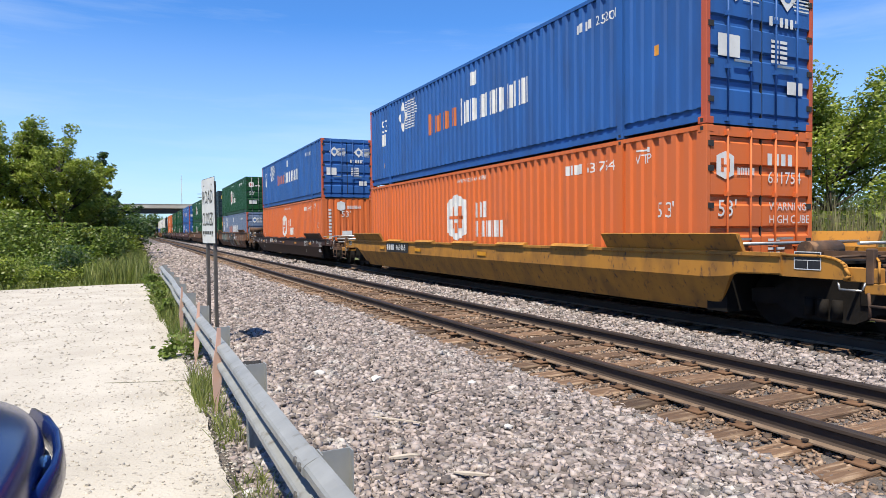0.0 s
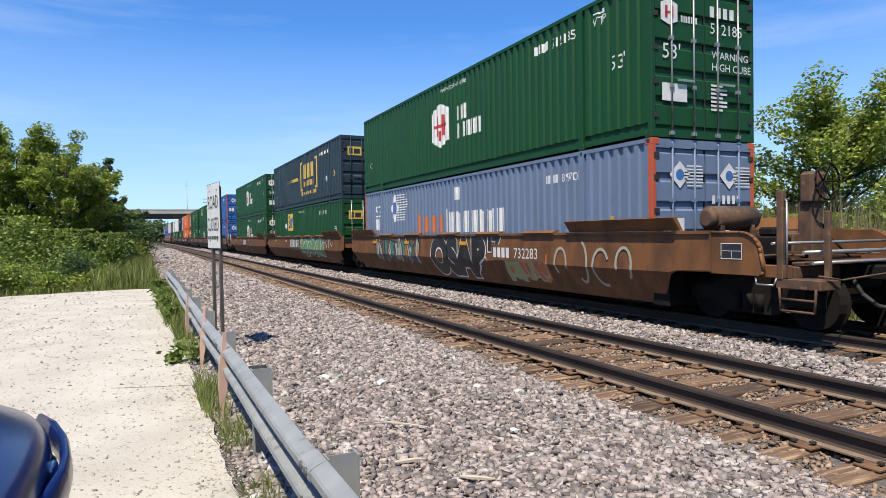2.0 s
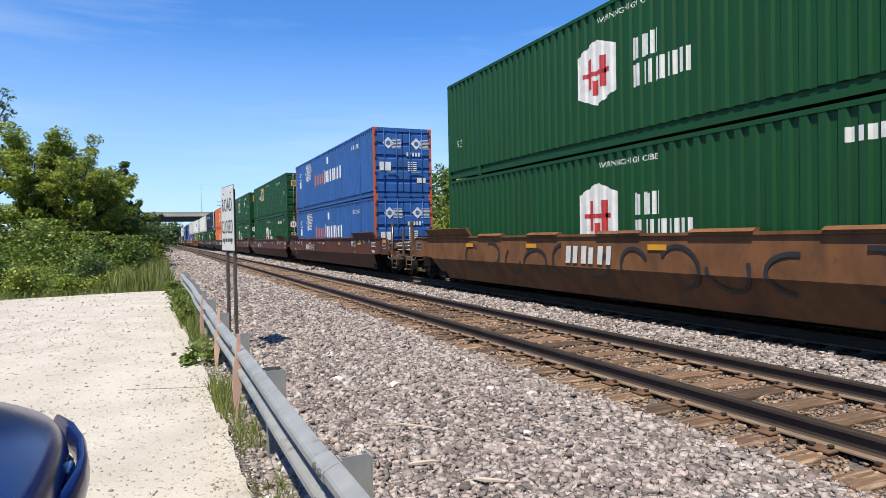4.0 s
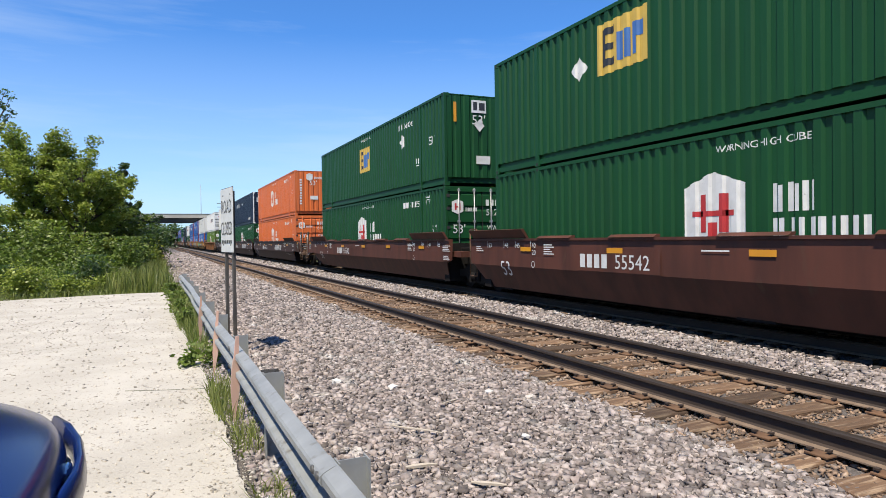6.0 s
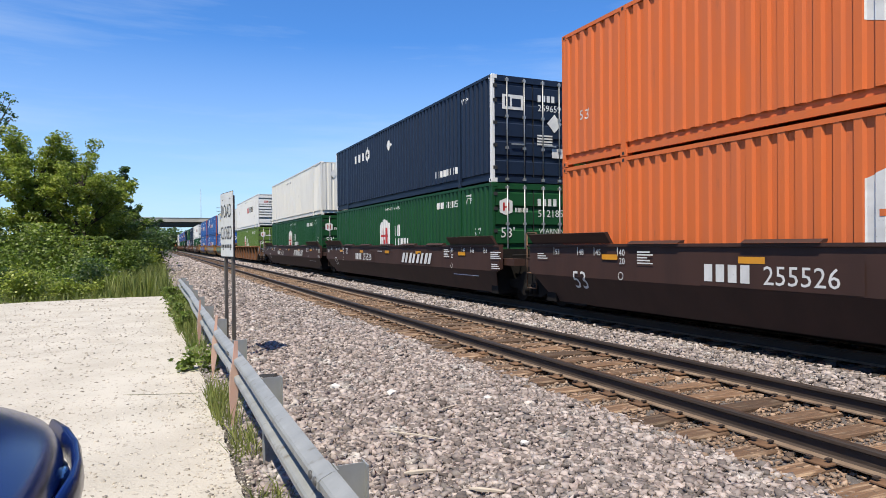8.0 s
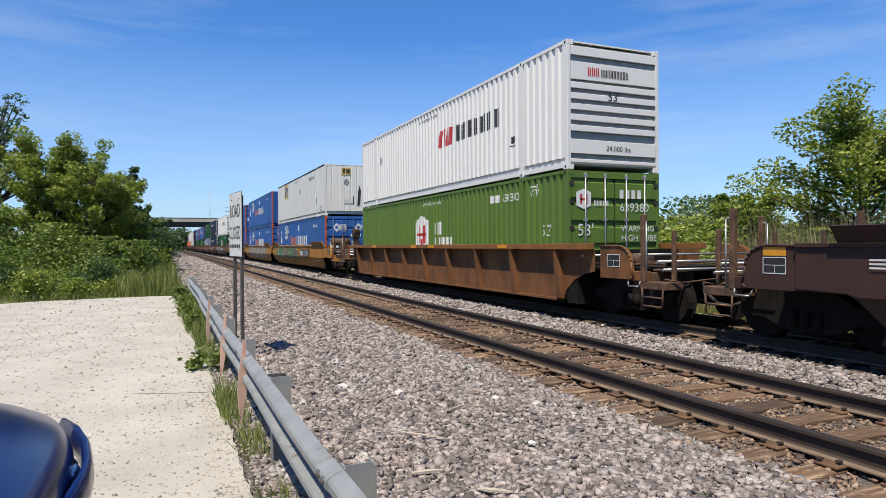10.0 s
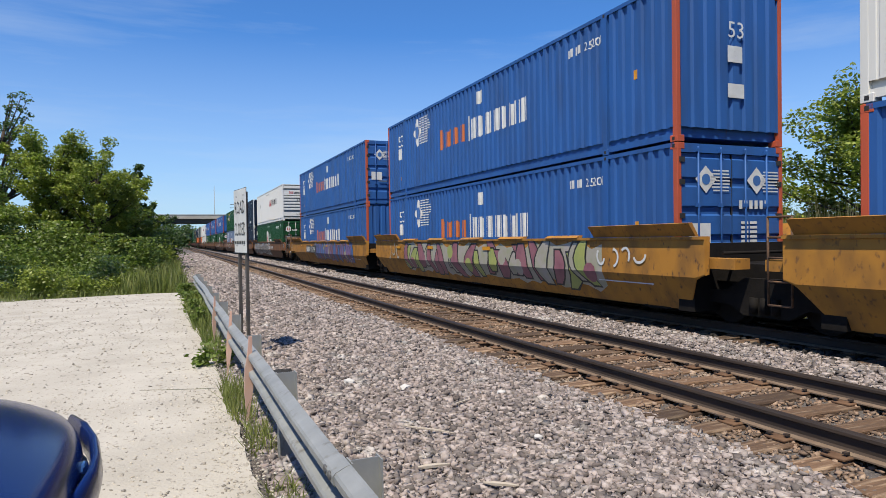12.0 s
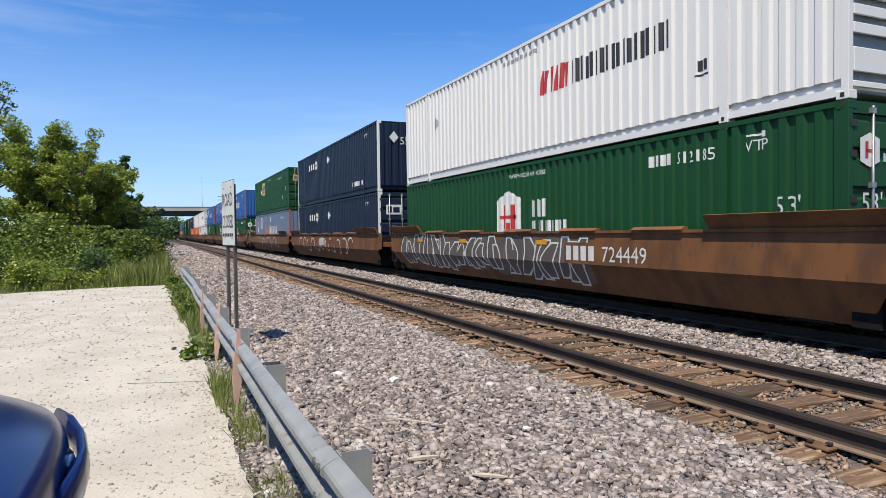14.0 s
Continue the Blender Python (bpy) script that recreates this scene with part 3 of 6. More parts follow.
        put("brand_blocks", blocks(2.35, 0.30, 10, 12), MARK_YELLOW, -0.62, 1.08)
        put("brand_blocks", blocks(3.2, 0.18, 17, 13), MARK_YELLOW, 3.85, 1.52)
        put("brand_blocks", blocks(1.7, 0.16, 11, 14), MARK_YELLOW, -0.9, 0.62)
        put("lettering", text_mesh("53'", 0.25), MARK_YELLOW, -6.6, 1.15)
        put("lettering", text_mesh("53'", 0.2), MARK_WHITE, 7.3, 0.85)
        put("marking_bar", polys(*[rect(i * 0.19, 0, 0.12, 0.16) for i in range(9)]), MARK_WHITE, -4.2, 2.36)
        put("marking_bar", polys(rect(0, 0, 0.3, 0.03), rect(0.05, 0.08, 0.09, 0.18), rect(0.18, 0.08, 0.09, 0.18)), MARK_WHITE, -5.3, 1.0)
    elif style == "word":
        put("brand_blocks", blocks(1.18, 0.56, 3, 21, 0.12), MARK_RED, -0.72, 1.48, "red brand blocks")
        put("brand_blocks", blocks(3.0, 0.50, 9, 22), MARK_BLACK, -1.95, 1.50, "black brand blocks")
        put("marking_bar", polys(*[rect(i * 0.12, 0, 0.08, 0.10) for i in range(14)]), GALV, 1.1, 2.54)
        put("marking_bar", polys(rect(0, 0, 0.3, 0.03), rect(0.05, 0.08, 0.09, 0.18), rect(0.18, 0.08, 0.09, 0.18)), MARK_BLACK, -5.45, 0.85)
        put("emblem", polys([(0, 0.2), (0.18, 0), (0.36, 0.2), (0.18, 0.4)], ), GALV, 5.6, 1.6)
    elif style == "rings":
        put("brand_blocks", blocks(1.5, 0.34, 4, 31), MARK_WHITE, 4.85, 1.98)
        put("emblem", polys([(0, .38), (.3, 0), (.38, .1), (.14, .38)], [(.3, 0), (.6, .38), (.46, .38), (.22, .1)], [(.6, .38), (.3, .76), (.22, .66), (.46, .38)], [(0, .38), (.14, .38), (.38, .66), (.3, .76)]), MARK_WHITE, 3.3, 1.78, "white ring emblem")
        put("emblem", polys([(0, 0.28), (0.24, 0), (0.48, 0.28), (0.24, 0.56)]), MARK_WHITE, 0.5, 1.9)
        put("marking_bar", polys(*[rect(i * 0.22, 0, 0.14, 0.2) for i in range(9)]), MARK_WHITE, -4.2, 0.45)
        put("lettering", text_mesh("VTP", 0.17), MARK_WHITE, -6.2, 2.40)
    elif style == "plain":
        put("marking_bar", polys(*[rect(i * 0.19, 0, 0.12, 0.12) for i in range(9)]), GALV, 2.2, 2.45)


def end_markings(body, style, blank, digits, mat_name):
    def put(name, bm, mat, x, z, label="", lift=0.012):
        part(name, on_end(bm, x, z, lift=lift), mat, body, label)
    light = MARK_BLACK if "white" in mat_name else MARK_WHITE
    if style == "hexagon" and not blank:
        put("emblem", polys(hexagon(0.40, 0.46)), MARK_WHITE, -1.08, 2.02)
        put("emblem_bar", polys(rect(0.1, 0.12, 0.06, 0.22), rect(0.24, 0.12, 0.06, 0.22), rect(0.1, 0.20, 0.2, 0.04)), MARK_RED if "green" in mat_name else ORANGE, -1.08, 2.02, lift=0.016)
        put("brand_blocks", blocks(0.42, 0.12, 5, 5), MARK_WHITE, -0.60, 2.10)
        put("lettering", text_mesh(digits, 0.2), MARK_WHITE, 0.12, 1.98)
        put("marking_bar", polys(*[rect(i * 0.17, 0, 0.11, 0.2) for i in range(4)]), MARK_WHITE, 0.12, 2.28)
        put("lettering", text_mesh("53'", 0.27), MARK_WHITE, -1.06, 1.42)
        put("lettering", text_mesh("WARNING", 0.14), MARK_WHITE, 0.16, 1.52)
        put("lettering", text_mesh("HIGH CUBE", 0.14), MARK_WHITE, 0.16, 1.30)
        put("placard", polys(rect(0, 0, 0.6, 0.32)), MARK_WHITE, -1.06, 0.66)
        put("marking_bar", polys(*[rect(0.0, i * 0.075, 0.42 if i % 3 else 0.3, 0.04) for i in range(7)]), MARK_WHITE, 0.14, 0.55)
    elif style == "globe" and not blank:
        for x in (-0.9, 0.35):
            put("emblem", polys([(0, 0.25), (0.25, 0.0), (0.5, 0.25), (0.25, 0.5)]), MARK_WHITE, x, 2.0)
            put("emblem_bar", polys(*[rect(0.33 + abs(k - 3) * 0.03, 0.04 + k * 0.06, 0.5 - abs(k - 3) * 0.04, 0.025) for k in range(7)]), MARK_WHITE, x, 2.0)
            put("emblem_bar", polys(disc(0.1, 12, 0.25, 0.25)), MARK_BLUE, x, 2.0, lift=0.016)
        put("placard", polys(rect(0, 0, 0.5, 0.36)), MARK_WHITE, -1.05, 1.1)
        put("marking_bar", polys(*[rect((i % 2) * 0.22, (i // 2) * 0.085, 0.18, 0.05) for i in range(10)]), MARK_WHITE, 0.2, 1.1)
        put("marking_bar", polys(*[rect(i * 0.13, 0, 0.08, 0.16) for i in range(6)]), MARK_WHITE, 0.15, 1.72)
        put("placard", polys(rect(0, 0, 0.4, 0.22)), MARK_WHITE, 0.6, 0.6)
    elif blank:
        if "weathered" not in mat_name:
            put("lettering", text_mesh("53'" if style in ("hexagon", "square") else "53", 0.3), light, -0.35 if style != "globe" else -0.1, 1.95)
        if style == "globe":
            put("placard", polys(rect(0, 0, 0.36, 0.30)), MARK_WHITE, -0.1, 1.5)
            put("placard", polys(rect(0, 0, 0.4, 0.26)), MARK_WHITE, -0.1, 0.85)
        elif style == "hexagon":
            put("emblem", polys(hexagon(0.42, 0.48)), MARK_WHITE, -0.55, 2.25)
            put("brand_blocks", blocks(0.72, 0.15, 8, 6), MARK_WHITE, -0.02, 2.36)
            put("placard", polys(rect(0, 0, 0.5, 0.24)), MARK_WHITE, -0.3, 1.02)
            put("marking_bar", polys(*[rect(0, i * 0.17, 0.14, 0.11) for i in range(10)]), MARK_WHITE, -0.98, 0.7)
        elif style == "square":
            put("emblem", polys(rect(0, 0, 0.52, 0.4)), MARK_YELLOW if "white" in mat_name else MARK_WHITE, -0.35, 2.32)
            put("emblem_bar", polys(rect(0.06, 0.08, 0.14, 0.26), rect(0.27, 0.08, 0.2, 0.24)), MARK_BLACK, -0.35, 2.32, lift=0.016)
            put("emblem", polys([(0, 0.2), (0.18, 0), (0.36, 0.2), (0.18, 0.4)]), GALV if "white" in mat_name else MARK_WHITE, -0.25, 1.72)
            if "weathered" in mat_name:
                put("rub_mark", polys([(0, 0), (0.16, 0.1), (0.22, 0.9), (0.14, 1.2), (0.05, 0.8)], [(-0.25, 0.1), (-0.2, 0.1), (-0.19, 0.6), (-0.24, 0.55)]), MARK_BLACK, 0.55, 0.55)
            put("marking_bar", polys(*[rect(0, i * 0.15, 0.12, 0.1) for i in range(10)]), light, 0.95, 1.15)
            put("placard", polys(rect(0, 0, 0.5, 0.26)), MARK_WHITE, -0.2, 0.7)
            if "green" in mat_name:
                put("marking_bar", polys(rect(0, 0, 0.1, 0.62), rect(1.95, -0.2, 0.1, 0.72)), MARK_GOLD, -0.98, 2.0)
        else:
            put("brand_blocks", blocks(0.8, 0.18, 4, 6), MARK_WHITE, -0.1, 2.1)
            put("emblem", polys([(0, 0.24), (0.2, 0), (0.4, 0.24), (0.2, 0.48)]), MARK_WHITE, -0.8, 2.0)
    else:
        put("emblem", polys(rect(0, 0, 0.66, 0.40)), MARK_YELLOW if style in ("square", "bracket") else MARK_WHITE, -0.98, 1.98)
        put("emblem_bar", polys(rect(0.08, 0.08, 0.16, 0.26), rect(0.30, 0.08, 0.28, 0.22)), MARK_BLACK if style != "rings" else NAVY, -0.98, 1.98, lift=0.016)
        put("lettering", text_mesh(digits, 0.18), light, 0.14, 2.0)
        put("marking_bar", polys(*[rect(i * 0.15, 0, 0.10, 0.18) for i in range(4)]), light, 0.14, 2.26)
        put("emblem", polys([(0, 0.26), (0.24, 0), (0.48, 0.26), (0.24, 0.52)]), MARK_WHITE, 0.45, 1.42)
        put("placard", polys(rect(0, 0, 0.42, 0.26)), MARK_WHITE, 0.6, 0.72)
        put("marking_bar", polys(*[rect(0, i * 0.08, 0.5, 0.045) for i in range(4)]), light, 0.12, 1.06)


def container(mat, style, blank, label, digits="000000", posts=None, kind=RIB, slats=False):
    """A 53-foot container, its foot at the origin, its seen end at -y."""
    name = mat.name
    posts = posts or mat
    body = thing("shipping_container", label, "container", "containers on the train")
    bm, table = shell(kind, blank and not slats)
    wall = part("wall", bm, mat, body)
    for s in (-1, 1):
        part("top_rail", boxed((s * HALF_W - 0.03 if s > 0 else -HALF_W - 0.002, s * HALF_W + 0.002 if s > 0 else -HALF_W + 0.03, -HALF_L + 0.08, HALF_L - 0.08, TALL - 0.075, TALL)), DARK_STEEL if kind is SMOOTH else mat, body)
        part("bottom_rail", boxed((min(s * (HALF_W - 0.09), s * (HALF_W - 0.02)), max(s * (HALF_W - 0.09), s * (HALF_W - 0.02)), -HALF_L + 0.08, HALF_L - 0.08, 0.05, 0.165)), mat, body)
        for e in (-1, 1):
            part("corner_post", boxed((min(s * (HALF_W - 0.09), s * HALF_W), max(s * (HALF_W - 0.09), s * HALF_W), min(e * (HALF_L - 0.11), e * HALF_L), max(e * (HALF_L - 0.11), e * HALF_L), 0.1, TALL - 0.1), bevel=0.006), posts, body)
            u = e * 6.045
            part("side_post", boxed((min(s * (HALF_W - 0.05), s * (HALF_W + 0.003)), max(s * (HALF_W - 0.05), s * (HALF_W + 0.003)), u - 0.075, u + 0.075, 0.08, TALL - 0.06)), mat, body)
            for z in (0.0, TALL - 0.118):
                part("corner_casting", casting_mesh(mat if posts is mat else posts), None, body, m=pose(s * (HALF_W - 0.083), e * (HALF_L - 0.088), z, 0, 0, 0 if s < 0 else 180))
                part("corner_casting", casting_mesh(mat), None, body, m=pose(s * (HALF_W - 0.081), u, z, 0, 0, 0 if s < 0 else 180))
    if slats:
        for z, h in ((0.16, 0.08), (0.36, 0.32), (0.86, 0.14), (1.10, 0.14), (1.34, 0.14), (1.58, 0.14), (1.82, 0.14), (2.02, 0.40), (2.56, 0.20)):
            part("end_slat", boxed((-HALF_W + 0.1, HALF_W - 0.1, -HALF_L - 0.004, -HALF_L + 0.03, z, z + h), bevel=0.008), mat, body)
        part("end_panel", boxed((-HALF_W + 0.1, HALF_W - 0.1, -HALF_L + 0.065, -HALF_L + 0.08, 0.1, TALL - 0.1)), GALV, body)
        part("lettering", on_end(text_mesh("53'", 0.2), -0.2, 1.60, lift=0.012), MARK_BLACK, body)
        part("lettering", on_end(text_mesh("24,000 lbs", 0.12), -0.25, 0.45, lift=0.012), MARK_BLACK, body)
        part("brand_blocks", on_end(blocks(0.34, 0.20, 3, 5), -0.75, 2.12, lift=0.012), MARK_RED, body)
        part("brand_blocks", on_end(blocks(0.78, 0.18, 9, 5), -0.38, 2.12, lift=0.012), MARK_BLACK, body)
    elif not blank:
        part("door_header", boxed((-HALF_W + 0.09, HALF_W - 0.09, -HALF_L + 0.005, -HALF_L + 0.10, TALL - 0.17, TALL - 0.01)), mat, body)
        part("door_sill", boxed((-HALF_W + 0.09, HALF_W - 0.09, -HALF_L + 0.005, -HALF_L + 0.10, 0.01, 0.16)), mat, body)
        for s in (-1, 1):
            x0, x1 = (s * 0.02, s * (HALF_W - 0.10)) if s > 0 else (s * (HALF_W - 0.10), s * 0.02)
            prof = [(0.09, 0.17)]
            for k in range(5):
                z = 0.17 + k * 0.513
                prof += [(0.045, z + 0.001), (0.045, z + 0.03), (0.005, z + 0.065), (0.005, z + 0.395), (0.045, z + 0.43)]
            prof += [(0.045, TALL - 0.18), (0.09, TALL - 0.18)]
            bm = bmesh.new()
            loft(bm, [[(x, -HALF_L + d, z) for d, z in prof] for x in (x0, x1)])
            bmesh.ops.recalc_face_normals(bm, faces=bm.faces[:])
            door = part("door", bm, mat, body)
            part("gasket", boxed((x0 - 0.012, x0 + 0.012, -HALF_L + 0.03, -HALF_L + 0.07, 0.17, TALL - 0.18)), GASKET, door)
            for x in (s * 0.30, s * 0.84):
                bm = bmesh.new()
                tube(bm, (x, -HALF_L - 0.028, 0.05), (x, -HALF_L - 0.028, TALL - 0.06), 0.019, 7)
                for z in (0.05, 0.9, 1.75, TALL - 0.16):
                    box(bm, x - 0.045, x + 0.045, -HALF_L - 0.045, -HALF_L + 0.02, z, z + 0.07)
                part("lock_rod", bm, BRIGHT_STEEL if mat in (NAVY, GREEN, LIGHT_GREEN, OFFWHITE) else mat, door)
            part("handle", boxed((min(s * 0.32, s * 0.72), max(s * 0.32, s * 0.72), -HALF_L - 0.06, -HALF_L - 0.04, 1.02, 1.06)), BRIGHT_STEEL, door)
            for z in (0.35, 0.95, 1.55, 2.15, 2.55):
                xx = s * (HALF_W - 0.1)
                part("hinge", boxed((min(xx - 0.06, xx + 0.06), max(xx - 0.06, xx + 0.06), -HALF_L - 0.012, -HALF_L + 0.03, z, z + 0.09)), GASKET if mat is not WHITE else mat, door)
    side_markings(body, style, table, name, digits, blank)
    if not slats:
        end_markings(body, style, blank, digits, name)
    return body


# ---- well cars ----
def truck_mesh():
    bm = bmesh.new()
    for s in (-1, 1):
        x = s * 0.98
        side = [(-1.15, 0.36), (-1.15, 0.56), (-0.75, 0.60), (-0.40, 0.80), (0.40, 0.80), (0.75, 0.60), (1.15, 0.56), (1.15, 0.36), (0.72, 0.36), (0.42, 0.20), (-0.42, 0.20), (-0.72, 0.36)]
        loft(bm, [[(x - 0.07, y, z) for y, z in side], [(x + 0.07, y, z) for y, z in side]])
        for y in (-0.2, 0.0, 0.2):
            tube(bm, (x - 0.10 * s * 0 + s * 0.09, y, 0.26), (x + s * 0.09, y, 0.5), 0.07, 8)
    box(bm, -1.05, 1.05, -0.2, 0.2, 0.5, 0.72)
    bmesh.ops.recalc_face_normals(bm, faces=bm.faces[:])
    return bm


def wheel_mesh():
    bm = bmesh.new()
    for s in (-1, 1):
        x = s * 0.755
        rings = []
        for dx, r in ((-0.07, 0.14), (-0.07, 0.40), (0.05, 0.42), (0.07, 0.455), (0.085, 0.455), (0.085, 0.14)):
            rings.append([(x - s * dx, r * math.cos(k * math.tau / 20), 0.42 + r * math.sin(k * math.tau / 20)) for k in range(20)])
        loft(bm, rings)
    tube(bm, (-1.05, 0, 0.42), (1.05, 0, 0.42), 0.075, 10)
    bmesh.ops.recalc_face_normals(bm, faces=bm.faces[:])
    return bm


def mesh_of(name, bm, *mats):
    me = bpy.data.meshes.new(name)
    bm.to_mesh(me)
    bm.free()
    for k in mats:
        me.materials.append(k)
    return me


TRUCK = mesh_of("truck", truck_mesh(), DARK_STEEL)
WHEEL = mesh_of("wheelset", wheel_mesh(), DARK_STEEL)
LEAN = 0.50
SIDE_X = 1.60        # outer face of the side sill


def add_truck(car, y):
    t = part("truck", TRUCK, None, car, "black cast-steel truck", pose(0, y, 0))
    for dy in (-0.89, 0.89):
        part("wheelset", WHEEL, None, t, m=pose(0, dy, 0))


def side_sill(sill, hump, ends, side):
    """One side of the well: flange, upright web, a lower web that leans in, and ends that run on over the trucks."""
    bm = bmesh.new()
    rings = []
    crease = 0.80 if sill > 1.3 else 0.74
    near, far = (9.62 if e in ("unit", "busy") else 8.98 for e in ends)
    for y, low in ((-near, 0.84), (-8.90, 0.82), (-8.78, 0.76), (-8.36, 0.21), (8.36, 0.21), (8.78, 0.76), (8.90, 0.82), (far, 0.84)):
        cr = max(crease, low + 0.02)
        lean = LEAN * (cr - low)
        rings.append([(-SIDE_X - 0.035, y, sill), (-SIDE_X - 0.035, y, sill - 0.05), (-SIDE_X, y, sill - 0.055), (-SIDE_X, y, cr), (-SIDE_X + lean, y, low), (-SIDE_X + lean + 0.018, y, low),
                      (-SIDE_X + 0.10, y, cr), (-SIDE_X + 0.12, y, sill)])
    loft(bm, rings)
    for s, e in zip((-1, 1), ends):
        a, b = sorted((s * 6.05, s * (9.02 if e in ("unit", "busy") else 8.80)))
        loft(bm, [[(-SIDE_X - 0.005, y, sill + 0.004), (-SIDE_X - 0.16, y, sill + hump), (-SIDE_X - 0.08, y, sill + hump + 0.01), (-SIDE_X + 0.06, y, sill + 0.004)] for y in (a, b)])
    if side > 0:
        for v in bm.verts:
            v.co.x = -v.co.x
    bmesh.ops.recalc_face_normals(bm, faces=bm.faces[:])
    return bm


CHORD = paint("chord_paint", (0.20, 0.085, 0.026), 0.75, 0.62, 0.65, 0.9)


def ribbed_web(sill, side):
    """The recessed web of a ribbed car, its lower edge curving up over the trucks."""
    arch = [(-9.2, 0.92), (-8.85, 0.86), (-8.5, 0.72), (-8.2, 0.50), (-8.05, 0.25), (8.05, 0.25), (8.2, 0.50), (8.5, 0.72), (8.85, 0.86), (9.2, 0.92)]
    bm = bmesh.new()
    loft(bm, [[(side * 1.42, y, sill - 0.112), (side * 1.42, y, low), (side * 1.405, y, low), (side * 1.405, y, sill - 0.112)] for y, low in arch])
    bmesh.ops.recalc_face_normals(bm, faces=bm.faces[:])
    return bm


def guide(car, sill, mat):
    """Small container guides along the top of the sill."""
    for y in (-4.9, -2.6, -0.2, 2.4, 4.9):
        bm = bmesh.new()
        loft(bm, [[(-SIDE_X - 0.07, y + k, sill + 0.002), (-SIDE_X + 0.08, y + k, sill + 0.002), (-SIDE_X + 0.10, y + k, sill + 0.055), (-SIDE_X + 0.02, y + k, sill + 0.055)] for k in (-0.62, 0.62)])
        bmesh.ops.recalc_face_normals(bm, faces=bm.faces[:])
        part("container_guide", bm, mat, car)


def unit_end(car, s, mat, sill, busy):
    """The end over a coupler: end plates, deck, coupler, stanchions, steps, cross rails and brake gear."""
    y = lambda d: s * (8.075 + d)
    span = lambda a, b: tuple(sorted((y(a), y(b))))
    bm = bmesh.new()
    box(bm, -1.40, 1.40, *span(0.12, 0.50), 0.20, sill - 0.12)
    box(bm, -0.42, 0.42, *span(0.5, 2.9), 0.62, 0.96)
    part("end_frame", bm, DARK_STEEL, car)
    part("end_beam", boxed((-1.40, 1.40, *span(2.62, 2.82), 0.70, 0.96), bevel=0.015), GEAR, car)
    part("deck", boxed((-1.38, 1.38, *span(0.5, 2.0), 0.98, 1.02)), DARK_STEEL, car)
    low, high = 0.82, sill - 0.03
    for side in (-1, 1):
        x = side * 1.53
        round_end = [(1.50, low), (1.50, high), (2.05, high)]
        round_end += [(2.05 + 0.36 * math.sin(k * math.pi / 12), high - 0.30 * (1 - math.cos(k * math.pi / 12)) * (high - low) / 0.62) for k in range(1, 7)]
        round_end += [(2.47, low + 0.06), (2.40, low)]
        bm = bmesh.new()
        loft(bm, [[(x + d, y(a), z) for a, z in round_end] for d in (-0.03, 0.03)])
        bmesh.ops.recalc_face_normals(bm, faces=bm.faces[:])
        cheek = part("end_plate", bm, mat, car)
        part("plate_lip", tubes([(x + side * 0.035, y(a), z) for a, z in round_end[1:]], r=0.022), mat, cheek)
        part("side_arm", boxed((min(x, x - side * 0.12), max(x, x - side * 0.12), *span(2.38, 2.80), 0.80, 0.98), bevel=0.01), mat, car)
        if side < 0:
            u, v = (y(1.72) if s < 0 else y(2.10)), low + (high - low) * 0.36
            part("notice_panel", on_side(polys(rect(0, 0, 0.38, 0.24)), u, v, surface=1.56, lift=0.004), MARK_BLACK, cheek)
            part("marking_bar", on_side(polys(rect(0, 0, 0.38, 0.012), rect(0, 0.228, 0.38, 0.012), rect(0, 0.12, 0.38, 0.008), rect(0.19, 0.012, 0.008, 0.108), rect(0, 0.012, 0.012, 0.216), rect(0.368, 0.012, 0.012, 0.216)),
                                        u, v, surface=1.56, lift=0.007), MARK_WHITE, cheek)
            if mat in (OXIDE_CAR, DARK_CAR):
                part("reflector", on_side(polys(rect(0, 0, 0.38, 0.12)), u, v + 0.26, surface=1.56, lift=0.004), MARK_GOLD, cheek)
        # step with its stirrup below, and the stanchions beside it
        step = part("step", boxed((min(x, x - side * 0.42), max(x, x - side * 0.42), *span(2.62, 3.28), 0.66, 0.80), bevel=0.012), mat if mat is YELLOW_CAR else GEAR, car)
        part("stirrup", tubes([(x, y(2.68), 0.68), (x, y(2.70), 0.36), (x, y(3.20), 0.36), (x, y(3.22), 0.68)], [(x, y(2.69), 0.52), (x, y(3.21), 0.52)], r=0.018), GEAR, step)
        tall = 2.02 if sill > 1.3 else 1.22
        part("stanchion", boxed((min(x + 0.01 * side, x - side * 0.08), max(x + 0.01 * side, x - side * 0.08), *span(2.64, 2.74), 0.78, tall), bevel=0.012), GEAR, car)
        part("stanchion", boxed((min(x - 0.24 * side, x - side * 0.31), max(x - 0.24 * side, x - side * 0.31), *span(3.16, 3.24), 0.78, tall - 0.3), bevel=0.012), GEAR, car)
        part("grab_iron", tubes([(x, y(2.80), 0.82), (x, y(2.80), tall - 0.16), (x - side * 0.05, y(2.74), tall - 0.12)], r=0.015), BRIGHT_STEEL if mat is not YELLOW_CAR else mat, car)
        part("grab_iron", tubes([(x, y(2.30), 0.80), (x + side * 0.03, y(2.34), 0.70), (x + side * 0.03, y(2.62), 0.70), (x, y(2.64), 0.80)], r=0.014), BRIGHT_STEEL, car)
        part("release_rod", tubes([(x, y(3.26), 0.86), (x - side * 0.35, y(3.34), 0.80), (side * 0.18, y(3.46), 0.88)], r=0.014), GEAR, car)
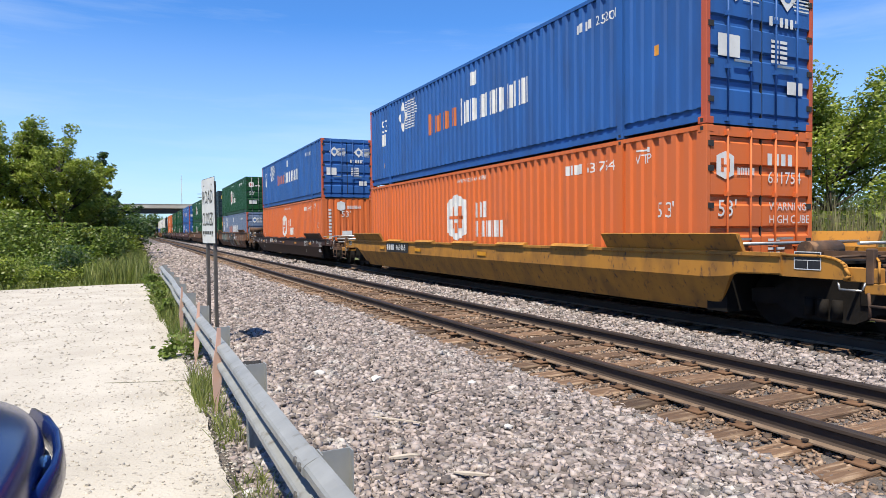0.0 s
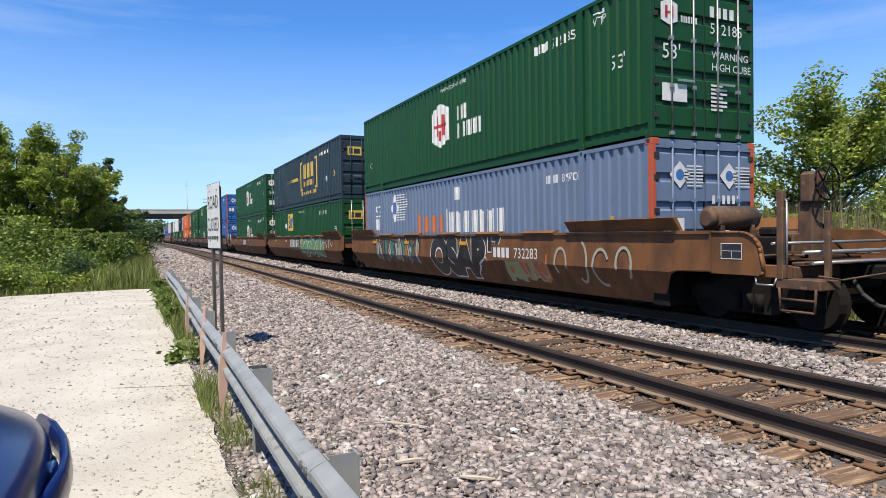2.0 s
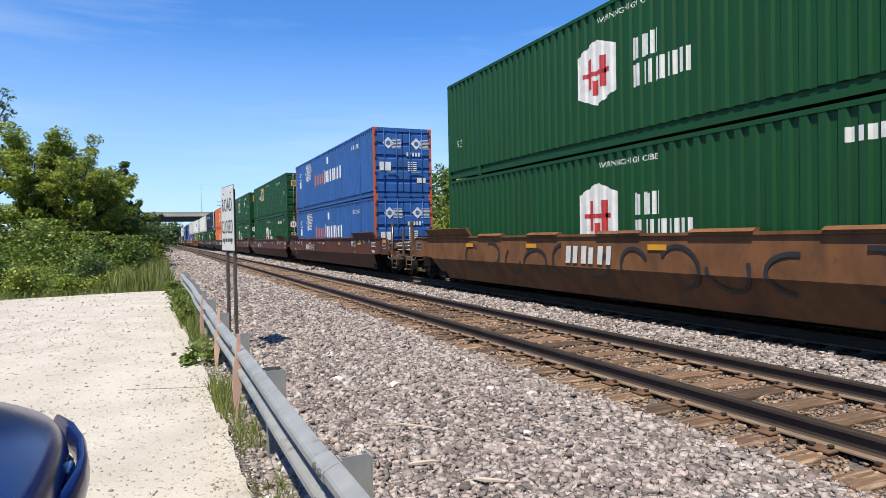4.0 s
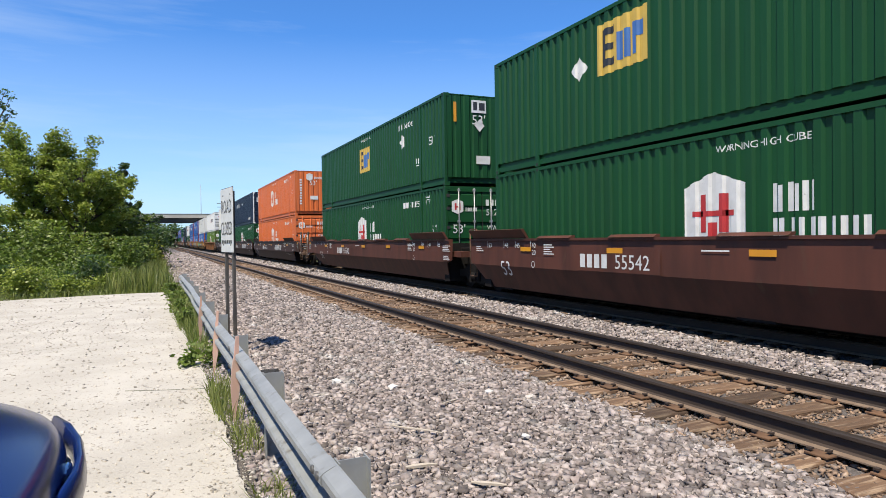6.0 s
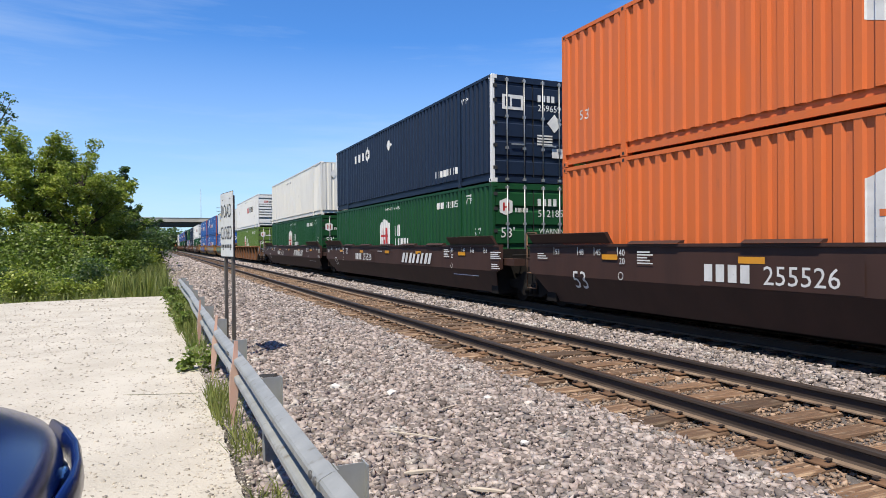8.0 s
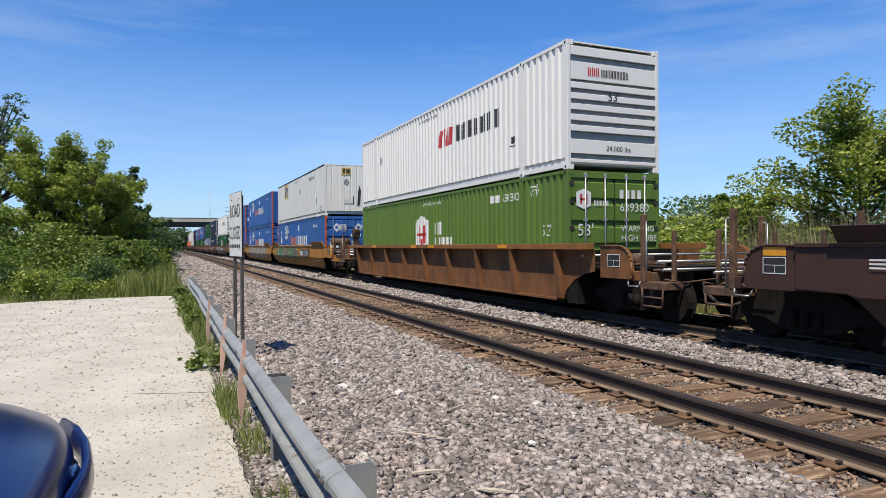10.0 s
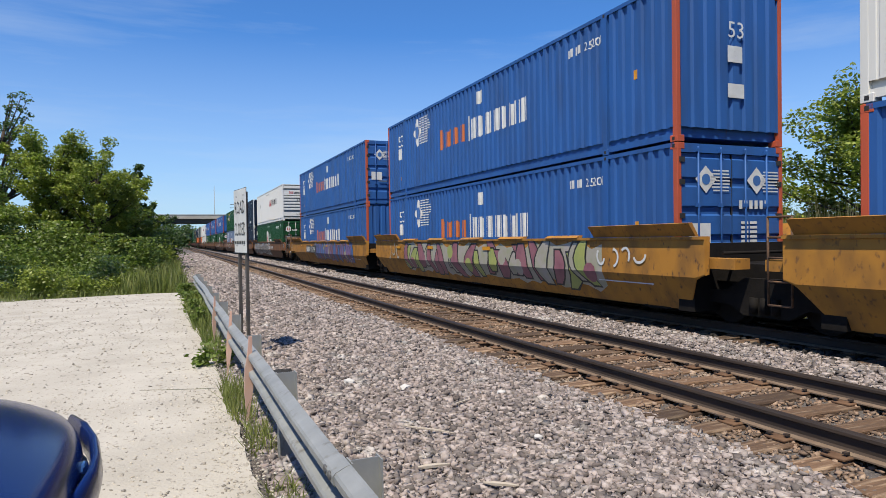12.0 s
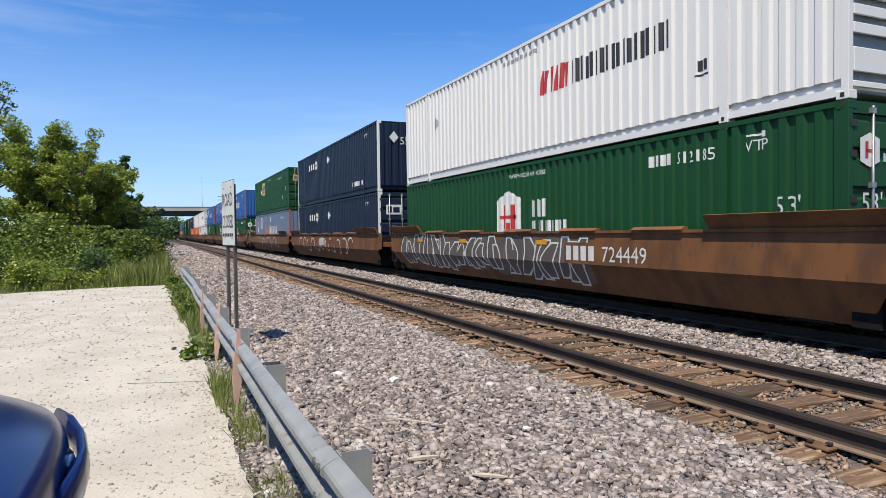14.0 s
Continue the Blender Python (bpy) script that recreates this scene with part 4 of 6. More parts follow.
        part("bracket", boxed((min(x - side * 0.45, x - side * 0.55), max(x - side * 0.45, x - side * 0.55), *span(2.3, 2.75), 0.45, 0.82), bevel=0.015), DARK_STEEL, car)
    # rails and pipes across the end
    for d, z, r in ((2.98, 1.16, 0.030), (3.12, 1.02, 0.026), (2.50, 1.28, 0.024), (0.72, 1.24, 0.028)):
        part("cross_pipe", tubes([(-1.44, y(d), z), (1.44, y(d), z)], r=r), BRIGHT_STEEL, car)
    part("crossover_board", boxed((-1.30, 1.30, *span(2.70, 3.05), 0.985, 1.02), bevel=0.006), GEAR, car)
    part("coupler", boxed((-0.13, 0.13, *span(2.9, 3.45), 0.74, 0.95), (-0.20, 0.20, *span(3.42, 3.70), 0.70, 1.0), bevel=0.02), DARK_STEEL, car)
    part("air_hose", tubes([(-0.3, y(2.9), 0.78), (-0.36, y(3.1), 0.55), (-0.34, y(3.3), 0.40), (-0.22, y(3.5), 0.36), (-0.08, y(3.66), 0.44)], r=0.032), GASKET, car)
    part("brake_cylinder", tube(bmesh.new(), (-0.95, y(1.45), 1.16), (-0.25, y(1.45), 1.16), 0.13, 12), GEAR, car)
    part("brake_lever", boxed((-0.72, -0.66, *span(1.5, 2.5), 1.05, 1.15), (-0.72, -0.3, *span(2.44, 2.5), 1.05, 1.15)), GEAR, car)
    part("pipe_run", tubes([(-1.2, y(0.6), 1.08), (-1.2, y(2.0), 1.08), (-0.9, y(2.2), 1.10), (-0.9, y(2.6), 1.10)], r=0.02), GEAR, car)
    part("pipe_run", tubes([(0.9, y(0.6), 1.08), (0.9, y(2.6), 1.08)], r=0.02), GEAR, car)
    if busy:
        bm = tube(bmesh.new(), (-1.18, y(1.15), sill + 0.20), (-0.22, y(1.15), sill + 0.20), 0.20, 18)
        tube(bm, (-1.26, y(1.15), sill + 0.20), (-1.18, y(1.15), sill + 0.20), 0.12, 18, 0.20)
        tank = part("air_tank", bm, GEAR, car)
        for tx in (-1.06, -0.36):
            part("tank_saddle", boxed((tx - 0.04, tx + 0.04, *span(0.98, 1.32), sill - 0.35, sill + 0.12)), GEAR, tank)
        wx, wz = -0.15, 2.20 if sill > 1.3 else 1.95
        part("brake_stand", boxed((wx - 0.13, wx + 0.13, *span(2.05, 2.30), 0.98, wz - 0.30), (wx - 0.30, wx + 0.10, *span(1.75, 2.10), 0.98, 1.42), bevel=0.02), GEAR, car)
        part("gear_housing", boxed((wx - 0.19, wx + 0.19, *span(2.10, 2.34), wz - 0.34, wz + 0.16), bevel=0.05), GEAR, car)
        bm = bmesh.new()
        for k in range(18):
            a, b = k * math.tau / 18, (k + 1) * math.tau / 18
            tube(bm, (wx + 0.28 * math.cos(a), y(2.45), wz + 0.28 * math.sin(a)), (wx + 0.28 * math.cos(b), y(2.45), wz + 0.28 * math.sin(b)), 0.016, 5)
        for k in range(5):
            a = k * math.tau / 5
            tube(bm, (wx, y(2.38), wz), (wx + 0.28 * math.cos(a), y(2.45), wz + 0.28 * math.sin(a)), 0.013, 5)
        part("brake_wheel", bm, DARK_STEEL, car)
        part("valve_box", boxed((0.35, 0.8, *span(0.8, 1.4), 1.02, 1.45), bevel=0.03), GEAR, car)
        part("valve_box", boxed((-0.95, -0.6, *span(1.75, 2.2), 1.02, 1.38), (-0.88, -0.68, *span(1.82, 2.1), 1.38, 1.52), bevel=0.03), DARK_STEEL, car)
        part("brake_chain", tubes([(wx + 0.05, y(2.2), wz - 0.34), (wx + 0.35, y(2.2), 1.4), (0.62, y(2.3), 1.02)], r=0.014), DARK_STEEL, car)
    add_truck(car, y(1.80))


def joint_end(car, s, mat, sill, bearing):
    """The end over a shared truck between two wells."""
    y = lambda d: s * (8.075 + d)
    span = lambda a, b: tuple(sorted((y(a), y(b))))
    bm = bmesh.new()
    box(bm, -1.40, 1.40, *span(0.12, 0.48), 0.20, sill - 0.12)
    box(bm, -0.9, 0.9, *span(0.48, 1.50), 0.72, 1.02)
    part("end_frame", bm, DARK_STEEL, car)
    part("side_arm", boxed((-1.42, -1.10, *span(0.5, 1.35), 0.95, 1.12)), mat, car)
    part("side_arm", boxed((1.10, 1.42, *span(0.5, 1.35), 0.95, 1.12)), mat, car)
    if bearing:
        add_truck(car, y(1.66))
        runs = [[(-1.42, y(0.9), 0.45), (-1.42, y(0.9), 1.75), (-1.42, y(1.3), 1.75), (-1.42, y(1.3), 0.45)]] + [[(-1.42, y(0.9), z), (-1.42, y(1.3), z)] for z in (0.45, 0.8, 1.15, 1.45)]
        part("ladder", tubes(*runs, r=0.018), GEAR, car)
    part("cross_pipe", tubes([(-1.2, y(0.9), 1.2), (1.2, y(0.9), 1.2)], r=0.03), DARK_STEEL, car)


def scrawl(car, u0, u1, z0, z1, colours, seed, outline="black", letters=6):
    """A sprayed tag as fat leaning strokes with an outline; it spells nothing."""
    rng = random.Random(seed)
    layers = {}

    def lay(colour, shape, lift):
        layers.setdefault((colour, lift), []).append(shape)

    step = (u0 - u1) / letters
    tall = z1 - z0
    n = 4 * letters
    wave = [(i * step / 4, tall * (0.90 + rng.uniform(-0.10, 0.10))) for i in range(n + 1)]
    foot = [(i * step / 4, tall * (0.10 + rng.uniform(-0.10, 0.10))) for i in range(n + 1)]
    for i in range(n):
        lay(colours[-1], [foot[i], foot[i + 1], wave[i + 1], wave[i]], 0.002)
    for i in range(letters):
        x = i * step
        for k in range(3):
            cx, w = x + step * (0.12 + 0.30 * k + rng.uniform(-0.06, 0.10)), step * rng.uniform(0.24, 0.40)
            lo, hi = rng.uniform(0, 0.25) * tall, rng.uniform(0.7, 1.0) * tall
            lean = rng.uniform(-0.4, 0.5)
            bow = rng.uniform(-0.25, 0.25) * step
            pts = [lo + (hi - lo) * j / 5 for j in range(6)]
            left = [(cx + lean * (p - lo) + bow * math.sin(math.pi * j / 5), p) for j, p in enumerate(pts)]
            taper = [0.55, 0.9, 1.0, 1.0, 0.85, 0.5]
            shape = [(a - w * taper[j] / 2, b) for j, (a, b) in enumerate(left)] + [(a + w * taper[j] / 2, b) for j, (a, b) in reversed(list(enumerate(left)))]
            fat = [(a - w * taper[j] / 2 - 0.05, b + (-0.04 if j == 0 else 0.04 if j == 5 else 0)) for j, (a, b) in enumerate(left)] + \
                  [(a + w * taper[j] / 2 + 0.05, b + (-0.04 if j == 0 else 0.04 if j == 5 else 0)) for j, (a, b) in reversed(list(enumerate(left)))]
            lay(outline, fat, 0.003 + 0.0004 * (3 * i + k))
            lay(rng.choice(colours), shape, 0.0032 + 0.0004 * (3 * i + k))
        if rng.random() < 0.7:
            lay(rng.choice(colours), disc(step * 0.16, 10, x + step * rng.uniform(0.2, 0.8), tall * rng.uniform(0.3, 0.7)), 0.0031 + 0.0004 * (3 * i + 3))
    for (colour, lift), shapes in layers.items():
        bm = polys(*shapes)
        on_side(bm, u0, z0, surface=SIDE_X, lift=lift)
        lowest = 0.80
        if z0 < lowest:
            bmesh.ops.bisect_plane(bm, geom=bm.verts[:] + bm.edges[:] + bm.faces[:], plane_co=(0, 0, lowest), plane_no=(0, 0, 1), dist=1e-5)
            for v in bm.verts:
                if v.co.z < lowest:
                    v.co.x += (lowest - v.co.z) * LEAN
        part("graffiti", bm, SPRAY[colour], car)


def bend_low(bm):
    """Lets a mark follow the web where it leans in."""
    bmesh.ops.bisect_plane(bm, geom=bm.verts[:] + bm.edges[:] + bm.faces[:], plane_co=(0, 0, 0.8), plane_no=(0, 0, 1), dist=1e-5)
    for v in bm.verts:
        if v.co.z < 0.8:
            v.co.x += (0.8 - v.co.z) * LEAN
    return bm


def ring_mark(r):
    n = 16
    at = lambda k, q: (q * math.cos(k * math.tau / n), q * math.sin(k * math.tau / n))
    return polys(*[[at(k, r), at(k + 1, r), at(k + 1, r * 0.82), at(k, r * 0.82)] for k in range(n)])


def bold_tag(car, words, u0, u1, z0, z1):
    """Fat black sprayed letters with a white rim, stretched to their place on the web."""
    for offset, colour, lift in ((0.15, "white", 0.010), (0.11, "black", 0.013)):
        bm = text_mesh(words, 1.0, offset)
        lo, hi = min(v.co.x for v in bm.verts), max(v.co.x for v in bm.verts)
        foot, top = min(v.co.y for v in bm.verts), max(v.co.y for v in bm.verts)
        grow = 0.04 if colour == "white" else 0.0
        for v in bm.verts:
            v.co.x = -grow + (v.co.x - lo) / (hi - lo) * (u0 - u1 + 2 * grow)
            v.co.y = -grow + (v.co.y - foot) / (top - foot) * (z1 - z0 + grow)
        on_side(bm, u0, z0, surface=SIDE_X, lift=lift)
        part("graffiti", bend_low(bm), SPRAY[colour], car)


def swirls(car, u0, u1, z0, z1, colour, seed, count=7, thick=0.045):
    """Thin sprayed loops and hooks."""
    rng = random.Random(seed)
    bm = bmesh.new()
    step = (u0 - u1) / count
    for i in range(count):
        cx, cy, r = (i + 0.5) * step, (z1 - z0) * rng.uniform(0.4, 0.6), (z1 - z0) * 0.5 * rng.uniform(0.7, 1.0)
        a0, turn = rng.uniform(0, 6), rng.choice((-1, 1)) * rng.uniform(2.6, 4.6)
        sx = step / r * rng.uniform(0.35, 0.5)
        pts = [(cx + r * sx * math.cos(a0 + turn * j / 12) * (1 - 0.25 * j / 12), cy + r * math.sin(a0 + turn * j / 12)) for j in range(13)]
        last = None
        for k, (xa, ya) in enumerate(pts):
            (xp, yp), (xn, yn) = pts[max(0, k - 1)], pts[min(12, k + 1)]
            d = math.hypot(xn - xp, yn - yp) or 1
            nx, ny = -(yn - yp) / d * thick / 2, (xn - xp) / d * thick / 2
            pair = [bm.verts.new((xa + nx, ya + ny, 0.0006 * i)), bm.verts.new((xa - nx, ya - ny, 0.0006 * i))]
            if last:
                bm.faces.new((last[0], pair[0], pair[1], last[1]))
            last = pair
    lifts = [v.co.z for v in bm.verts]
    on_side(bm, u0, z0, surface=SIDE_X, lift=0.014)
    for v, more in zip(bm.verts, lifts):
        v.co.x -= more
    part("graffiti", bend_low(bm), SPRAY[colour], car)


def well_car(mat, label, sill, ends, number="", number_u=0.0, number_h=0.22, brand=None, plates=True, ribs=False):
    """A stack-train well: ends is a pair ('unit'|'busy'|'joint'|'bearing') for -y and +y."""
    car = thing("well_car", label, "rail car", "well cars of the train")
    hump = 0.22 if sill > 1.3 else 0.26
    for side in (-1, 1):
        if not ribs:
            part("side_sill", side_sill(sill, hump, ends, side), mat, car)
            continue
        part("side_web", ribbed_web(sill, side), mat, car)
        part("top_chord", boxed((min(side * 1.42, side * 1.64), max(side * 1.42, side * 1.64), -9.2, 9.2, sill - 0.11, sill + 0.02), bevel=0.008), CHORD, car, "orange-brown top chord")
        part("bottom_lip", boxed((min(side * 1.40, side * 1.50), max(side * 1.40, side * 1.50), -7.9, 7.9, 0.24, 0.29)), mat, car)
        for k in range(9):
            gy = -8.0 + 2.0 * k
            bm = bmesh.new()
            loft(bm, [[(side * 1.63, gy + d * w, z) for d in (-1, 1)] + [(side * 1.40, gy + d * w, z) for d in (1, -1)] if z > 1 else [(side * 1.50, gy + d * w, z) for d in (-1, 1)] + [(side * 1.40, gy + d * w, z) for d in (1, -1)]
                      for z, w in ((0.29, 0.10), (sill - 0.112, 0.045))])
            bmesh.ops.recalc_face_normals(bm, faces=bm.faces[:])
            part("side_rib", bm, mat, car)
        for u in (5.5, 1.0, -0.6, -5.4) if side < 0 else ():
            part("reflector", on_side(polys(rect(0, 0, 0.5, 0.09)), u, sill - 0.09, surface=1.64, lift=0.004), MARK_GOLD, car)
    for fy in (-7.55, 0.0, 7.55):
        part("floor_beam", boxed((-1.31, 1.31, fy - 0.35, fy + 0.35, 0.18, 0.25)), DARK_STEEL, car)
    if not ribs:
        guide(car, sill, mat)
    for s, e in zip((-1, 1), ends):
        if e in ("unit", "busy"):
            unit_end(car, s, mat, sill, e == "busy")
        else:
            joint_end(car, s, mat, sill, e == "bearing")
    if number:
        z = (sill + 0.8) / 2 - number_h / 2 - 0.12 if sill > 1.3 else 0.84
        bars = 3.6 * number_h
        part("number_panel", on_side(polys(rect(-0.08, -0.07, bars + number_h * 0.85 * len(number) + 0.25, number_h + 0.14)), number_u, z, surface=SIDE_X, lift=0.018), MARK_BLACK if mat is YELLOW_CAR else mat, car)
        part("marking_bar", on_side(polys(*[rect(i * number_h * 0.85, 0, number_h * 0.6, number_h) for i in range(4)]), number_u, z, surface=SIDE_X, lift=0.022), MARK_WHITE, car)
        part("lettering", on_side(text_mesh(number, number_h), number_u - bars - 0.1, z, surface=SIDE_X, lift=0.022), MARK_WHITE, car)
    if brand:
        u, w, h, n, lean, panel = brand
        if panel:
            part("number_panel", on_side(polys(rect(-0.12, -0.08, w + 0.24, h + 0.16)), u, 0.82, surface=SIDE_X, lift=0.018), MARK_BLACK, car)
        part("brand_blocks", on_side(blocks(w, h, n, 17, lean), u, 0.88, surface=SIDE_X, lift=0.022), MARK_WHITE, car)
    if plates:
        for u in (6.3, 3.1, -0.15, -3.3, -6.6) if mat in (OXIDE_CAR, DARK_CAR) else (6.3, 3.1, -1.0):
            part("reflector", on_side(polys(rect(0, 0, 0.46, 0.10)), u, sill - 0.30, surface=SIDE_X, lift=0.022), MARK_GOLD, car)
        if mat in (OXIDE_CAR, DARK_CAR):
            part("lettering", bend_low(on_side(text_mesh("53", 0.36), 7.3, 0.57, surface=SIDE_X, lift=0.022)), MARK_WHITE, car)
            for u, t in ((-6.1, "40"), (-6.9, "45"), (-7.45, "48"), (-8.2, "53"), (5.8, "40"), (6.5, "45"), (7.05, "48"), (7.9, "53")):
                part("lettering", on_side(text_mesh(t, 0.12), u, sill - 0.22, surface=SIDE_X, lift=0.022), MARK_WHITE, car)
                part("marking_bar", on_side(polys(rect(0, 0, 0.018, 0.17)), u + 0.05, sill - 0.23, surface=SIDE_X, lift=0.022), MARK_WHITE, car)
            for u in (-6.1, 5.8):
                part("lettering", on_side(text_mesh("20", 0.12), u, sill - 0.38, surface=SIDE_X, lift=0.022), MARK_WHITE, car)
            for u, z, wide, rows in ((-5.6, sill - 0.36, 0.4, 5), (5.3, sill - 0.36, 0.4, 5), (-8.55, sill - 0.36, 0.55, 4), (-8.6, sill - 0.62, 0.45, 3), (8.6, sill - 0.32, 0.4, 3), (0.75, sill - 0.24, 0.55, 1)):
                part("marking_bar", on_side(polys(*[rect(0, i * 0.05, wide - 0.07 * (i % 3), 0.024) for i in range(rows)]), u, z, surface=SIDE_X, lift=0.022), MARK_WHITE, car)
            for u in (-6.15, 5.75):
                part("marking_bar", on_side(ring_mark(0.075), u, sill - 0.60, surface=SIDE_X, lift=0.022), MARK_WHITE, car)
        part("chalk_line", on_side(polys(rect(0, 0, 1.6, 0.02)), -6.1, 0.62, surface=SIDE_X - 0.10, lift=0.022), MARK_WHITE, car) if mat in (YELLOW_CAR, DARK_CAR) else None
    return car


# ---- the train ----
JOINT, COUPLED = 19.402, 23.550
LOWER_Z, UPPER_Z = 0.255, 3.163


def build_train():
    """Every well and its two containers, with their places along the track at the clip's start."""
    made = []
    stock = {}

    def box_of(key):
        if key not in stock:
            c, style, blank, label, digits, posts, kind, slats = CATALOGUE[key]
            stock[key] = container(c, style, blank, label, digits, posts, kind, slats)
            return stock[key]
        return copy_thing(stock[key], pose(0, 0, 0))

    CATALOGUE = {
        "blue_door": (BLUE, "globe", False, "dark blue corrugated container with white globe emblem, barred doors", "252017", POST_ORANGE, RIB, False),
        "blue_blank": (BLUE, "globe", True, "dark blue container with globe emblem, orange corner posts, blank end", "252018", POST_ORANGE, RIB, False),
        "pale_door": (PALE_BLUE, "globe", False, "faded pale blue corrugated container with orange corner posts", "897014", POST_ORANGE, RIB, False),
        "pale_blank": (PALE_BLUE, "globe", True, "faded pale blue container with orange corner posts, blank end", "897015", POST_ORANGE, RIB, False),
        "orange_door": (ORANGE, "hexagon", False, "orange corrugated container with white hexagon emblem, barred doors", "631754", None, RIB, False),
        "orange_blank": (ORANGE, "hexagon", True, "orange corrugated container with white hexagon emblem, blank end", "631459", None, RIB, False),
        "green_door": (GREEN, "hexagon", False, "dark green corrugated container with white hexagon emblem", "512185", None, RIB, False),
        "lime_door": (LIGHT_GREEN, "hexagon", False, "light olive-green corrugated container with hexagon emblem", "639380", None, RIB, False),
        "square_door": (GREEN, "square", False, "dark green container with yellow square panel, barred doors", "650178", None, RIB, False),
        "square_blank": (GREEN, "square", True, "dark green container with yellow square panel, blank end", "262006", None, RIB, False),
        "white_square": (OFFWHITE, "square", True, "stained white smooth-sided container with yellow square panel", "637658", None, SMOOTH, False),
        "slate_door": (SLATE, "bracket", False, "dark slate corrugated container with yellow bracket emblem", "232561", None, RIB, False),
        "navy_door": (NAVY, "rings", False, "navy corrugated container with white corner posts and doors", "259659", WHITE, RIB, False),
        "navy_blank": (NAVY, "rings", True, "navy corrugated container with white corner posts, blank end", "259660", WHITE, RIB, False),
        "white_slats": (WHITE, "word", True, "clean white corrugated container with slatted end", "681000", None, RIB, True),
        "white_plain": (OFFWHITE, "plain", True, "plain off-white ribbed container", "681001", None, RIB, False),
    }
    U = "unit"
    rows = [
        # upper, lower, paint, sill, (end towards the camera, far end), spacing to the next
        ("blue_door", "orange_door", YELLOW_CAR, 1.14, (U, U), COUPLED),
        ("blue_door", "orange_blank", DARK_CAR, 1.14, (U, U), COUPLED),
        ("green_door", "pale_door", BROWN_CAR, 1.48, ("busy", "bearing"), JOINT),
        ("slate_door", "square_door", BROWN_CAR, 1.48, ("joint", "bearing"), JOINT),
        ("green_door", "green_door", BROWN_CAR, 1.48, ("joint", U), COUPLED),
        ("blue_door", "blue_door", OXIDE_CAR, 1.48, (U, "bearing"), JOINT),
        ("square_door", "green_door", OXIDE_CAR, 1.48, ("joint", "bearing"), JOINT),
        ("square_blank", "green_door", OXIDE_CAR, 1.48, ("joint", U), COUPLED),
        ("orange_blank", "orange_door", DARK_CAR, 1.48, (U, "bearing"), JOINT),
        ("navy_door", "green_door", DARK_CAR, 1.48, ("joint", "bearing"), JOINT),
        ("white_plain", "green_door", DARK_CAR, 1.48, ("joint", U), COUPLED),
        ("white_slats", "lime_door", BROWN_CAR, 1.48, (U, U), COUPLED),
        ("white_square", "blue_door", YELLOW_CAR, 1.48, ("busy", "bearing"), JOINT),
        ("blue_blank", "blue_door", YELLOW_CAR, 1.48, ("joint", "bearing"), JOINT),
        ("blue_door", "blue_blank", YELLOW_CAR, 1.48, ("joint", U), COUPLED),
        ("white_slats", "green_door", BROWN_CAR, 1.48, ("busy", "bearing"), JOINT),
        ("navy_blank", "navy_door", BROWN_CAR, 1.48, ("joint", "bearing"), JOINT),
        ("square_door", "pale_blank", BROWN_CAR, 1.48, ("joint", U), COUPLED),
        ("blue_blank", "green_door", BROWN_CAR, 1.48, ("busy", "bearing"), JOINT),
        ("blue_door", "green_door", BROWN_CAR, 1.48, ("joint", "bearing"), JOINT),
        ("blue_door", "square_door", BROWN_CAR, 1.48, ("joint", U), COUPLED),
        ("white_slats", "white_square", BROWN_CAR, 1.48, (U, "bearing"), JOINT),
        ("white_plain", "orange_door", BROWN_CAR, 1.48, ("joint", "bearing"), JOINT),
        ("navy_door", "orange_door", DARK_CAR, 1.48, ("joint", U), COUPLED),
        ("slate_door", "square_door", OXIDE_CAR, 1.48, (U, "bearing"), JOINT),
        ("green_door", "green_door", OXIDE_CAR, 1.48, ("joint", "bearing"), JOINT),
        ("green_door", "square_door", OXIDE_CAR, 1.48, ("joint", U), COUPLED),
        ("blue_door", "orange_door", BROWN_CAR, 1.48, (U, "bearing"), JOINT),
        ("square_blank", "green_door", BROWN_CAR, 1.48, ("joint", "bearing"), JOINT),
        ("slate_door", "green_door", BROWN_CAR, 1.48, ("joint", U), COUPLED),
        ("white_plain", "green_door", DARK_CAR, 1.48, (U, U), COUPLED),
        ("orange_blank", "navy_door", DARK_CAR, 1.48, (U, U), COUPLED)]
    words = {YELLOW_CAR: "yellow well car with weathered paint and soot", DARK_CAR: "dark brown well car with white lettering",
             BROWN_CAR: "rusty brown well car with sprayed tags", OXIDE_CAR: "red-brown well car with white lettering and reflectors"}
    numbers = {0: ("469466", 5.55, 0.2), 1: ("71968", 3.75, 0.28), 2: ("732283", -2.9, 0.24), 5: ("55542", 3.85, 0.27), 6: ("55542", 3.95, 0.27), 7: ("55542", 3.80, 0.27), 8: ("255526", 3.75, 0.27),
               9: ("255526", 3.75, 0.27), 10: ("255526", 3.75, 0.27), 12: ("726794", -2.42, 0.30), 14: ("726794", 4.4, 0.30), 15: ("724449", -2.2, 0.30)}
    brands = {3: (1.65, 2.3, 0.42, 3, 0.15, True), 8: (-1.95, 2.75, 0.34, 4, 0.5, False), 9: (-1.95, 2.75, 0.34, 4, 0.5, False), 10: (-1.95, 2.75, 0.34, 4, 0.5, False),
              4: (1.5, 1.6, 0.36, 3, 0.1, False), 16: (1.2, 1.5, 0.36, 3, 0.1, False)}
    place = 8.041 + HALF_L
